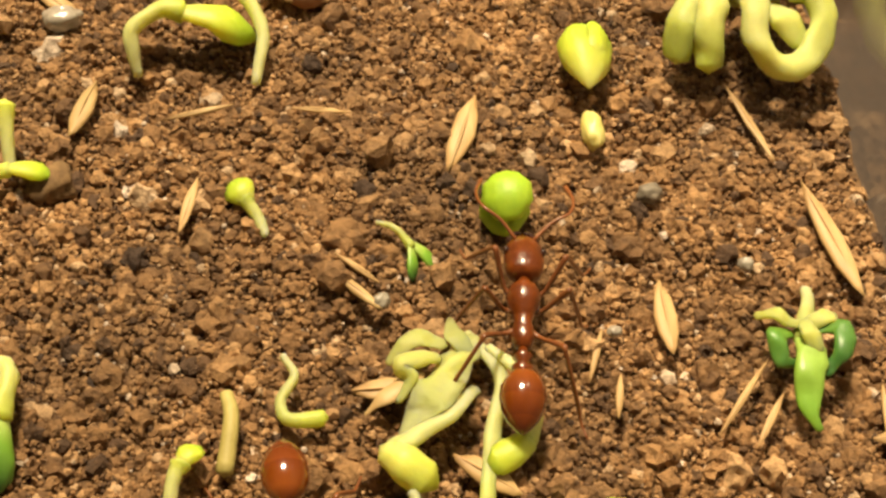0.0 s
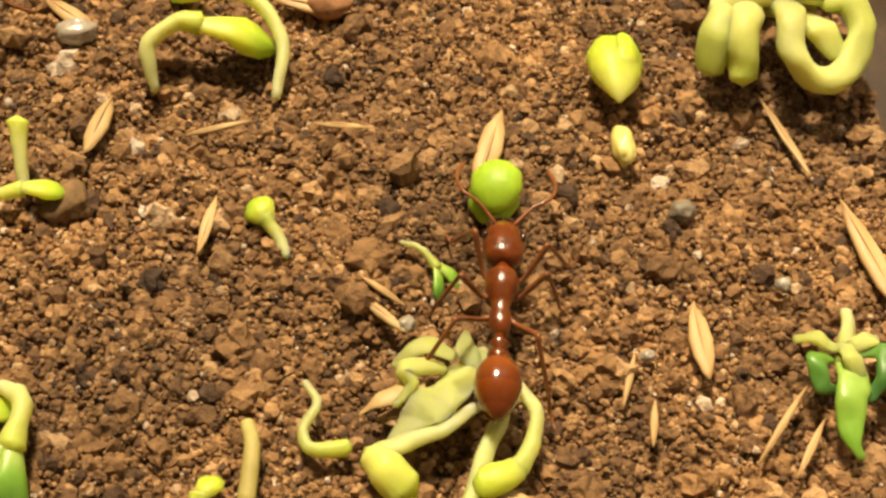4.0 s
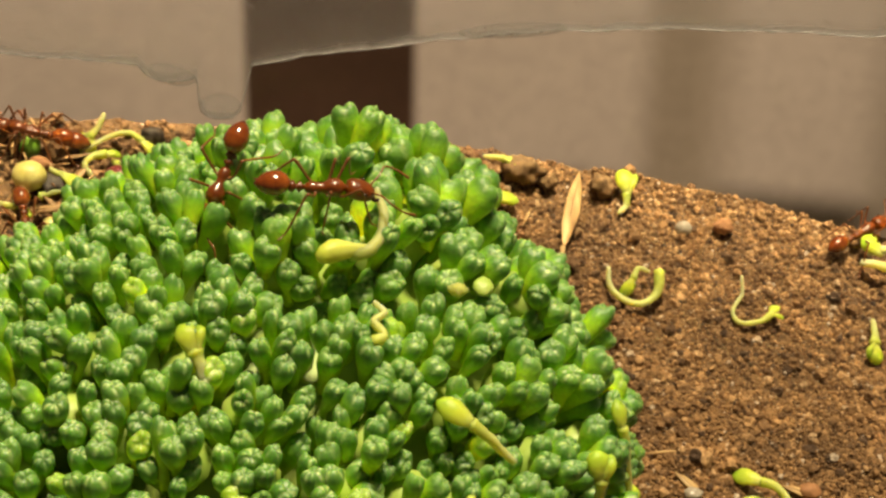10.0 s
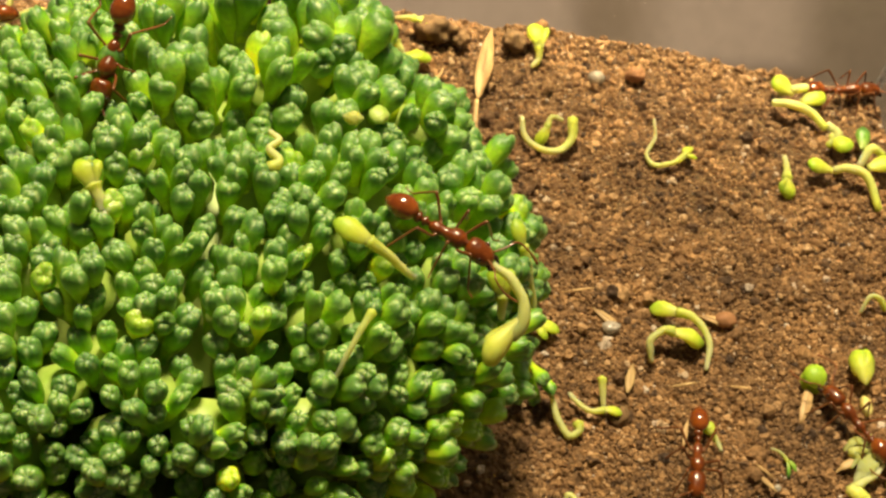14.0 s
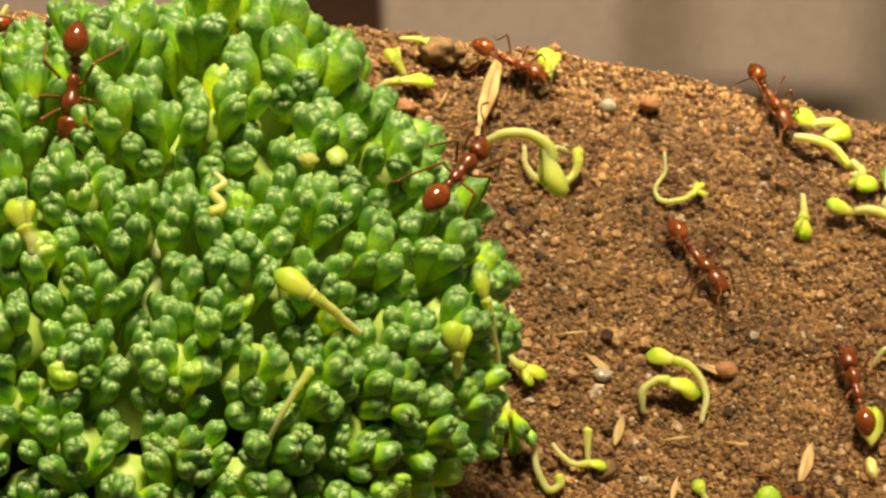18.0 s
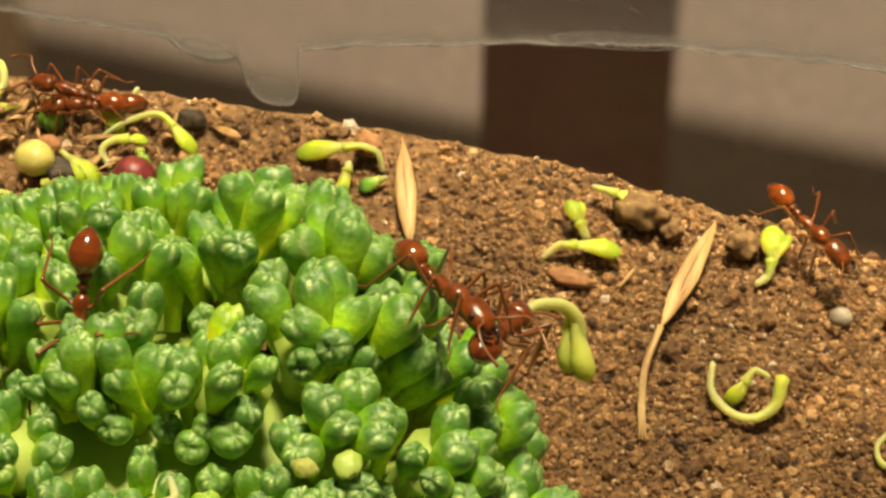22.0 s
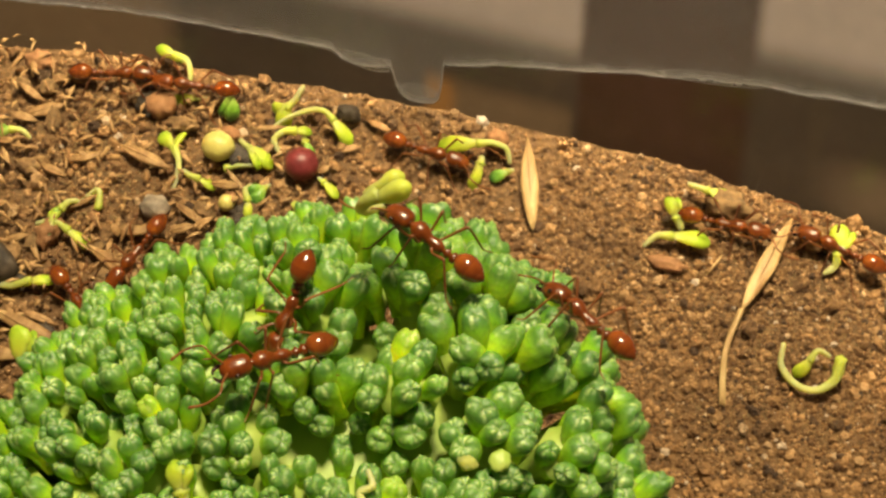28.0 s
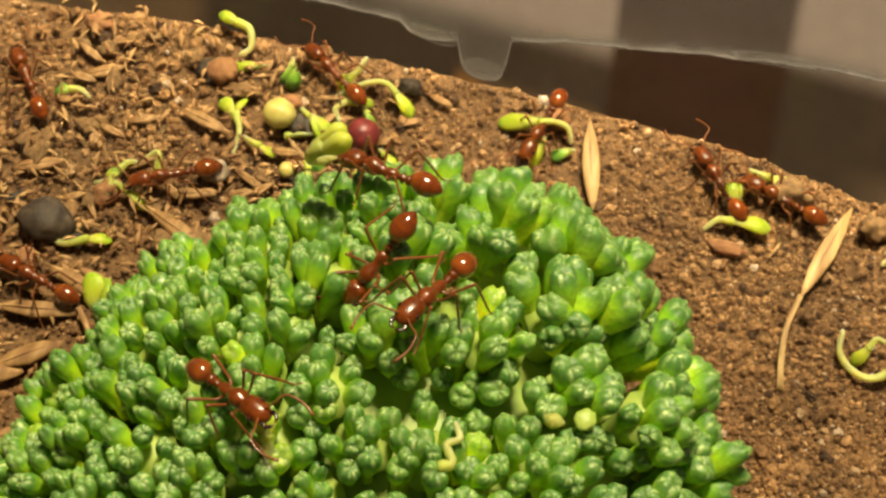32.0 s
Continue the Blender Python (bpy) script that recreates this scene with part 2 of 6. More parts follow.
CLEAR, FILM = clear_material("clear_plastic", 1.10, 0.02, 0.07), film_material()
SIDE_CLEAR = clear_material("clear_side_plastic", 1.49, 0.05, 0.13)
TABLE = plain("dark_base", [(0.3, (0.055, 0.04, 0.03)), (0.7, (0.10, 0.072, 0.052))], 18, 0.5, 0.1)


def board_material():
    """Beige sheets on a sloping board, a dark brown band between them, and grey with tan patches below; the borders are
    soft.
    """
    m, t, p = nodes_of("backing_board")
    co = t.nodes.new("ShaderNodeTexCoord")
    sep = t.nodes.new("ShaderNodeSeparateXYZ")
    t.links.new(co.outputs["Object"], sep.inputs[0])

    def combine(op, a, b, c=0.0):
        node = t.nodes.new("ShaderNodeMath")
        node.operation = op
        for k, v in enumerate((a, b, c)):
            if hasattr(v, "is_linked"):
                t.links.new(v, node.inputs[k])
            else:
                node.inputs[k].default_value = v
        return node.outputs[0]

    def step(out, lo, hi):
        r = t.nodes.new("ShaderNodeMapRange")
        r.interpolation_type = "SMOOTHSTEP"
        r.inputs[1].default_value, r.inputs[2].default_value = lo * 0.01, hi * 0.01
        t.links.new(out, r.inputs[0])
        return r.outputs[0]

    def between(out, a, b, c, d):
        return combine("MULTIPLY", step(out, a, b), combine("SUBTRACT", 1.0, step(out, c, d)))

    up = sep.outputs[1]
    x = combine("MULTIPLY_ADD", up, 0.12, sep.outputs[0])
    grain = noise_of(t, 25, 4)
    cloth = noise_of(t, 420, 3)

    def tone(lo, hi):
        c = ramp(t, grain, [(0.3, lo), (0.7, hi)])
        return mixed(t, 1.0, c, ramp(t, cloth, [(0.3, (0.93,) * 3), (0.7, (1.05,) * 3)]), "MULTIPLY")

    beige = tone((0.50, 0.415, 0.40), (0.57, 0.475, 0.46))
    brown = tone((0.042, 0.021, 0.014), (0.074, 0.038, 0.027))
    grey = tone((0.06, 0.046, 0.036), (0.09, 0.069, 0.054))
    tan_tone = tone((0.16, 0.11, 0.07), (0.22, 0.15, 0.095))
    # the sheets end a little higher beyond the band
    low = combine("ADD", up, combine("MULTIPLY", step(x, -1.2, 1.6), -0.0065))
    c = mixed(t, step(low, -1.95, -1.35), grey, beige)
    # two soft darker stretches: the shade of folds, painted into the sheets' colour
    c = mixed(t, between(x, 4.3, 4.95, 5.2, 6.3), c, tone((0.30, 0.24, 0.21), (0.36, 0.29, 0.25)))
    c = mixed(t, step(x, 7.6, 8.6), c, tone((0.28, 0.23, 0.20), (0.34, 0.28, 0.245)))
    below = combine("SUBTRACT", 1.0, step(up, -2.75, -2.35))
    c = mixed(t, combine("MULTIPLY", below, between(x, -3.3, -3.1, -1.2, -1.0)), c, mixed(t, step(x, -2.95, -2.65), (0.36, 0.18, 0.06), tan_tone))
    c = mixed(t, combine("MULTIPLY", step(x, 2.0, 3.2), between(up, -3.4, -2.9, -2.6, -2.1)), c, tone((0.19, 0.138, 0.096), (0.23, 0.165, 0.118)))
    c = mixed(t, combine("SUBTRACT", 1.0, step(x, -7.3, -6.8)), c, tan_tone)
    c = mixed(t, between(x, -1.12, -0.9, 1.2, 1.45), c, brown)
    t.links.new(c, p.inputs["Base Color"])
    p.inputs["Roughness"].default_value = 0.85
    p.inputs["Specular IOR Level"].default_value = 0.15
    return m


BOARD = board_material()
DESK = plain("desk", [(0.3, (0.05, 0.036, 0.026)), (0.7, (0.085, 0.06, 0.042))], 30, 0.6, 0.2)

# ---------------------------------------------------------------- geometry, in centimetres
CM = 0.01
rng = np.random.default_rng(7)


class Geo:
    """Vertices, faces and the values h and seam of one mesh, gathered piece by piece."""

    def __init__(self):
        self.v, self.f, self.h, self.s, self.n = [], [], [], [], 0

    def add(self, v, f, h=0.0, s=0.0):
        v = np.asarray(v, float)
        self.v.append(v)
        self.f.extend([tuple(i + self.n for i in q) for q in f])
        self.h.append(np.broadcast_to(h, len(v)))
        self.s.append(np.broadcast_to(s, len(v)))
        self.n += len(v)
        return self

    def mesh(self, name, mat, smooth=True):
        me = bpy.data.meshes.new(name)
        me.from_pydata((np.concatenate(self.v) * CM).tolist(), [], self.f)
        for key, vals in (("h", self.h), ("seam", self.s)):
            me.attributes.new(key, "FLOAT", "POINT").data.foreach_set("value", np.concatenate(vals).astype(np.float32))
        me.polygons.foreach_set("use_smooth", [smooth] * len(me.polygons))
        me.materials.append(mat)
        me.update()
        return me


def part(name, geo, mat, parent, label="", at=(0, 0, 0), smooth=True):
    me = geo if isinstance(geo, bpy.types.Mesh) else geo.mesh(name, mat, smooth)
    ob = new(name, me)
    ob.location = [c * CM for c in at]
    ob.parent = parent
    return tagged(ob, label)


def thing(name, label, category, at=(0, 0, 0), turn=0, group="", kind=""):
    ob = new(name)
    ob.empty_display_size = 0.002
    ob.matrix_basis = pose(at[0] * CM, at[1] * CM, at[2] * CM, 0, 0, turn)
    return tagged(ob, label, category, group, kind)


def solid(name, geo, mat, label, category, at=(0, 0, 0), turn=0, group="", kind="", smooth=True):
    ob = new(name, geo.mesh(name, mat, smooth))
    ob.matrix_basis = pose(at[0] * CM, at[1] * CM, at[2] * CM, 0, 0, turn)
    return tagged(ob, label, category, group, kind)


def curve(points, count):
    """Catmull-Rom through the points."""
    p = np.asarray(points, float)
    p = np.vstack([2 * p[0] - p[1], p, 2 * p[-1] - p[-2]])
    out = []
    for s in np.linspace(0, len(p) - 3 - 1e-6, count):
        i, u = int(s), s - int(s)
        a, b, c, d = p[i : i + 4]
        out.append(0.5 * (2 * b + (c - a) * u + (2 * a - 5 * b + 4 * c - d) * u * u + (3 * b - a - 3 * c + d) * u**3))
    return np.array(out)


def tube(points, radii, seg=10, count=None, flat=1.0):
    """A tube along the points, with its radius from end to end; closed by rounded ends. Gives vertices, faces and h."""
    p = curve(points, count or max(8, 5 * len(points)))
    n = len(p)
    r = np.interp(np.linspace(0, 1, n), np.linspace(0, 1, len(radii)), radii)
    d = np.gradient(p, axis=0)
    d /= np.linalg.norm(d, axis=1)[:, None] + 1e-9
    side = np.cross(d[0], (0.13, 0.21, 1.0))
    side /= np.linalg.norm(side)
    v = []
    for i in range(n):
        side = side - d[i] * (side @ d[i])
        side /= np.linalg.norm(side)
        up = np.cross(d[i], side)
        a = np.arange(seg) * 2 * np.pi / seg
        v.append(p[i] + r[i] * (np.cos(a)[:, None] * side + flat * np.sin(a)[:, None] * up))
    v = np.concatenate([*v, [p[0] - d[0] * r[0] * 0.6], [p[-1] + d[-1] * r[-1] * 0.6]])
    f = [(i * seg + j, i * seg + (j + 1) % seg, (i + 1) * seg + (j + 1) % seg, (i + 1) * seg + j) for i in range(n - 1) for j in range(seg)]
    f += [(n * seg, (j + 1) % seg, j) for j in range(seg)] + [(n * seg + 1, (n - 1) * seg + j, (n - 1) * seg + (j + 1) % seg) for j in range(seg)]
    h = np.concatenate([np.repeat(np.linspace(0, 1, n), seg), [0, 1]])
    return v, f, h


def frame_to(d, roll=0.0):
    """A turn that takes +y to d."""
    d = np.asarray(d, float) / np.linalg.norm(d)
    x = np.cross(d, (0, 0, 1.0)) if abs(d[2]) < 0.98 else np.array([1.0, 0, 0])
    x /= np.linalg.norm(x)
    z = np.cross(x, d)
    c, s = math.cos(roll), math.sin(roll)
    return np.stack([c * x + s * z, d, c * z - s * x], 1)


def lathe(profile, seg=14, lobes=0, lobe=0.0, flat=1.0):
    """A body of turning about y: rows of (y, radius). Gives vertices, faces, h and the seams between its lobes."""
    y, r = np.array(profile, float).T
    n = len(y)
    a = np.arange(seg) * 2 * np.pi / seg
    h = (y - y[0]) / (y[-1] - y[0])
    wave = 1 + lobe * (h[:, None] ** 2) * np.cos(lobes * a) if lobes else np.ones((n, seg))
    v = np.stack([r[:, None] * wave * np.cos(a), np.repeat(y[:, None], seg, 1), flat * r[:, None] * wave * np.sin(a)], -1).reshape(-1, 3)
    v = np.concatenate([v, [[0, y[0], 0]], [[0, y[-1], 0]]])
    f = [(i * seg + (j + 1) % seg, i * seg + j, (i + 1) * seg + j, (i + 1) * seg + (j + 1) % seg) for i in range(n - 1) for j in range(seg)]
    f += [(n * seg, j, (j + 1) % seg) for j in range(seg)] + [(n * seg + 1, (n - 1) * seg + (j + 1) % seg, (n - 1) * seg + j) for j in range(seg)]
    seam = np.clip((0.5 - 0.5 * np.cos(lobes * a)), 0, 1)[None] ** 3 * np.clip((h[:, None] - 0.8) / 0.15, 0, 1) if lobes else np.zeros((n, seg))
    return v, f, np.concatenate([np.repeat(h, seg), [0, 1]]), np.concatenate([seam.ravel(), [0, 0.7 if lobes else 0]])


def icosphere(level):
    bm = bmesh.new()
    bmesh.ops.create_icosphere(bm, subdivisions=level, radius=1)
    v = np.array([x.co[:] for x in bm.verts])
    f = [tuple(x.index for x in y.verts) for y in bm.faces]
    bm.free()
    return v, f


ICO1, ICO2, ICO3 = icosphere(1), icosphere(2), icosphere(3)


def lump(radii, rough=0.25, seed=0, base=None, lumps=2.2):
    """A stone or clod with an uneven skin."""
    v, f = base or ICO3
    k = np.array([1 + rough * (noise.noise(Vector(p * lumps) + Vector((seed * 7.3, seed, 0))) + 0.5 * noise.noise(Vector(p * lumps * 2.6) + Vector((seed, 3, seed)))) for p in v])
    return v * k[:, None] * np.asarray(radii), f

# ---------------------------------------------------------------- the box and what stands behind it
WALL_X, LEFT_X, FRONT_Y, TOP = 5.57, -9.0, -8.2, 6.0


def wall_y(x):
    """The back wall bows outwards; this is its inner face."""
    d = x - 0.9
    return 4.0 - (0.0555 * d**1.7 if d > 0 else 0.0135 * d * d)


def wall_x(y):
    """The right wall bows outwards as well."""
    return 5.68 - 0.027 * min(abs(y - 0.8), 3.6) ** 2



def slab(lo, hi, bevel=0.0):
    bm = bmesh.new()
    bmesh.ops.create_cube(bm, size=1)
    for v in bm.verts:
        v.co = [lo[k] + (v.co[k] + 0.5) * (hi[k] - lo[k]) for k in range(3)]
    if bevel:
        bmesh.ops.bevel(bm, geom=bm.edges[:], offset=bevel, segments=2, affect="EDGES")
    g = Geo()
    bm.verts.index_update()
    g.add([v.co[:] for v in bm.verts], [tuple(v.index for v in f.verts) for f in bm.faces])
    bm.free()
    return g


def box_wall(name, lo, hi, label):
    ob = solid(name, slab(lo, hi, 0.015), CLEAR, label, "wall", kind="structure", smooth=False)
    ob.visible_shadow = False
    return ob


def bowed_wall(name, inner, way, mat):
    """A clear curved wall 0.8 mm thick: the line of its inner face from end to end, and the way out."""
    g = Geo()
    v = [(x + way[0] * d, y + way[1] * d, z) for x, y in inner for d, z in ((0, -1.6), (0, TOP), (0.08, TOP), (0.08, -1.6))]
    f = [(4 * i + 4 + a, 4 * i + 4 + (a + 1) % 4, 4 * i + (a + 1) % 4, 4 * i + a) for i in range(len(inner) - 1) for a in range(4)]
    n = 4 * (len(inner) - 1)
    g.add(v, f + [(0, 1, 2, 3), (n + 3, n + 2, n + 1, n)])
    ob = solid(name, g, mat, "clear bowed plastic side of the ant box", "wall", kind="structure", smooth=False)
    ob.visible_shadow = False


bowed_wall("wall_back", [(x, wall_y(x)) for x in np.linspace(LEFT_X - 0.2, WALL_X + 0.02, 90)], (0, 1), CLEAR)
bowed_wall("wall_right", [(wall_x(y), y) for y in np.linspace(wall_y(WALL_X) - 0.02, FRONT_Y + 0.01, 70)], (1, 0), SIDE_CLEAR)
box_wall("wall_left", (LEFT_X - 0.2, FRONT_Y, -1.6), (LEFT_X, wall_y(LEFT_X) - 0.02, TOP), "clear plastic side of the ant box")
box_wall("wall_front", (LEFT_X - 0.2, FRONT_Y - 0.2, -1.6), (WALL_X + 0.2, FRONT_Y, TOP), "clear plastic side of the ant box")
solid("box_base", slab((LEFT_X - 0.2, FRONT_Y - 0.2, -11.0), (WALL_X + 0.2, 4.15, -1.62), 0.05), TABLE, "dark brown base under the clear ant box", "base", kind="structure", smooth=False)
solid("desk", slab((-60, -60, -12.5), (60, 60, -11.02), 0.1), DESK, "dark brown wooden desk under the ant box", "desk", kind="structure", smooth=False)
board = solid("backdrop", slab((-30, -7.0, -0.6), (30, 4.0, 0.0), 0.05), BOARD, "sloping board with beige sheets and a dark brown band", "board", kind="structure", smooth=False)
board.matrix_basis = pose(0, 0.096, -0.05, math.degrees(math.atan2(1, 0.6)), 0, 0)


def film_edge(x):
    """Height of the lower rim of the dried coating on the back wall."""
    z = 0.72 + 0.05 * math.sin(x * 1.3) if x < -1.0 else 0.74 + 0.40 * (x + 1.0) ** 0.82 - 0.07 * min(1, x + 1)
    z += 0.035 * noise.noise(Vector((x * 3.1, 2.0, 0))) + 0.012 * noise.noise(Vector((x * 17, 5.0, 0)))
    if abs(x + 1.62) < 0.26:
        z -= 0.16 * math.sqrt(max(0, 1 - ((x + 1.62) / 0.26) ** 2))
    if abs(x + 1.2) < 0.21:
        z -= 0.58 * max(0, 1 - ((x + 1.2) / 0.21) ** 4) ** 0.5
    return z


def coating():
    """A thin dried coat on the inside of the back wall, with a drip and a thick rim."""
    g = Geo()
    xs = np.arange(LEFT_X + 0.05, WALL_X - 0.02, 0.03)
    rows = [0.0, 0.012, 0.05, 0.085, 0.15, 0.3, 0.8, 4.9]
    rim = [0.35, 0.6, 0.34, 0.16, 0.05, 0.0, 0.0, 0.0]
    v, h = [], []
    for x in xs:
        e = film_edge(x)
        pool = 0.1 if abs(x + 1.2) < 0.2 or abs(x + 1.62) < 0.24 else 0.0
        for d, r in zip(rows, rim):
            v.append((x, wall_y(x) - 0.006 - 0.018 * (0.3 + r), e + d))
            ragged = 0.9 + 1.1 * abs(noise.noise(Vector((x * 2.3, 1.0, 4.0)))) + 0.5 * max(0, noise.noise(Vector((x * 23, d * 40, 4.0))))
            h.append(r * ragged + (pool * (0.75 - 0.5 * min(1, d)) if d < 0.31 else 0))
    n = len(rows)
    f = [(i * n + k, (i + 1) * n + k, (i + 1) * n + k + 1, i * n + k + 1) for i in range(len(xs) - 1) for k in range(n - 1)]
    g.add(v, f, np.array(h))
    # the thick bead along its lower rim, broken here and there
    xs = np.arange(LEFT_X + 0.1, WALL_X - 0.05, 0.04)
    v, f, h = tube([(x, wall_y(x) - 0.03, film_edge(x) + 0.012) for x in xs], [0.004 + 0.016 * abs(noise.noise(Vector((x * 5.0, 9.0, 0)))) + 0.012 * max(0, noise.noise(Vector((x * 19, 4.0, 0)))) for x in xs], 6, len(xs) * 2)
    h = np.array([0.03 + 0.30 * max(0.0, min(1.0, 0.40 + 1.3 * noise.noise(Vector((p[0] * 2.1, 3.0, 1.0))) + 0.5 * noise.noise(Vector((p[0] * 14, 3.0, 1.0))))) for p in v])
    g.add(v, f, h)
    # specks and short scratches in the coat
    for k in range(900):
        x, z = rng.uniform(-4, 5.2), rng.uniform(0.8, 2.6)
        if z < film_edge(x) + 0.1:
            continue
        a, n, w = rng.normal(0.1, 0.5), (rng.uniform(0.06, 0.3) if k % 45 == 0 else rng.uniform(0.008, 0.024)), rng.uniform(0.003, 0.008)
        dx, dz = n * math.cos(a), n * math.sin(a)
        y = wall_y(x) - 0.034
        g.add([(x, y, z), (x + dx, y, z + dz), (x + dx - w * math.sin(a), y, z + dz + w * math.cos(a)), (x - w * math.sin(a), y, z + w * math.cos(a))], [(0, 1, 2, 3)], rng.uniform(0.2, 0.7))
    # round pools where the coat has run together: a bright rim round a thin middle
    for cx, cz, a, b, tilt in ((-1.62, film_edge(-1.62) + 0.10, 0.2, 0.12, -0.25), (1.12, film_edge(1.12) + 0.06, 0.42, 0.085, 0.25), (-1.2, film_edge(-1.2) + 0.17, 0.17, 0.16, 0.0)):
        v, h = [(cx, wall_y(cx) - 0.03, cz)], [0.15]
        for r, val in ((0.55, 0.16), (0.82, 0.2), (0.92, 0.42), (1.0, 0.3), (1.06, 0.0)):
            for k in range(28):
                t = k * 2 * math.pi / 28
                w = r * (1 + 0.06 * noise.noise(Vector((math.cos(t) * 2, math.sin(t) * 2, cx))))
                dx, dz = a * w * math.cos(t), b * w * math.sin(t)
                v.append((cx + dx, wall_y(cx + dx) - 0.03, cz + dz + tilt * dx))
                h.append(val * (0.7 + 0.3 * math.cos(t - 4.2)))
        f = [(0, 1 + k, 1 + (k + 1) % 28) for k in range(28)] + [(1 + q * 28 + k, 1 + (q + 1) * 28 + k, 1 + (q + 1) * 28 + (k + 1) % 28, 1 + q * 28 + (k + 1) % 28) for q in range(4) for k in range(28)]
        g.add(v, f, np.array(h))
    solid("dried_coating", g, FILM, "whitish dried coating with a drip on the clear back wall", "coating", kind="structure")


def side_coating():
    """The same dried coat on the right wall."""
    g = Geo()
    ys = np.arange(FRONT_Y + 0.05, wall_y(WALL_X) - 0.03, 0.05)
    rows = [0.0, 0.015, 0.05, 0.12, 0.4, 1.2, 3.0]
    rim = [0.12, 0.3, 0.16, 0.1, 0.08, 0.07, 0.07]
    v, h = [], []
    for y in ys:
        e = 2.2 + 0.02 * (y - 0.3) ** 2 + 0.1 * noise.noise(Vector((y * 1.1, 8.0, 0))) + 0.03 * noise.noise(Vector((y * 6, 8.0, 0)))
        for d, r in zip(rows, rim):
            v.append((wall_x(y) - 0.006 - 0.018 * (0.3 + r), y, e + d))
            h.append(r + 0.08)
    n = len(rows)
    f = [(i * n + k, i * n + k + 1, (i + 1) * n + k + 1, (i + 1) * n + k) for i in range(len(ys) - 1) for k in range(n - 1)]
    g.add(v, f, np.array(h))
    ob = solid("dried_coating", g, FILM, "whitish dried coating on the clear right wall", "coating", kind="structure")
    ob.visible_shadow = False


coating()
side_coating()
bead = solid("corner_seam", Geo().add(*tube([(WALL_X - 0.03, wall_y(WALL_X) - 0.03, -0.3), (WALL_X - 0.03, wall_y(WALL_X) - 0.03, 2), (WALL_X - 0.03, wall_y(WALL_X) - 0.03, TOP)], [0.05, 0.045, 0.05], 12, 40)), FILM, "milky glued seam in the corner of the clear box", "seam", kind="structure")
bead.visible_shadow = False

# ---------------------------------------------------------------- soil


def soil_height(x, y):
    p = Vector((x, y, 0.0))
    z = 0.05 * noise.noise(p * 0.9) + 0.05 * noise.noise(p * 2.7 + Vector((3, 1, 0))) + 0.04 * noise.noise(p * 6.0)
    return z - 0.03


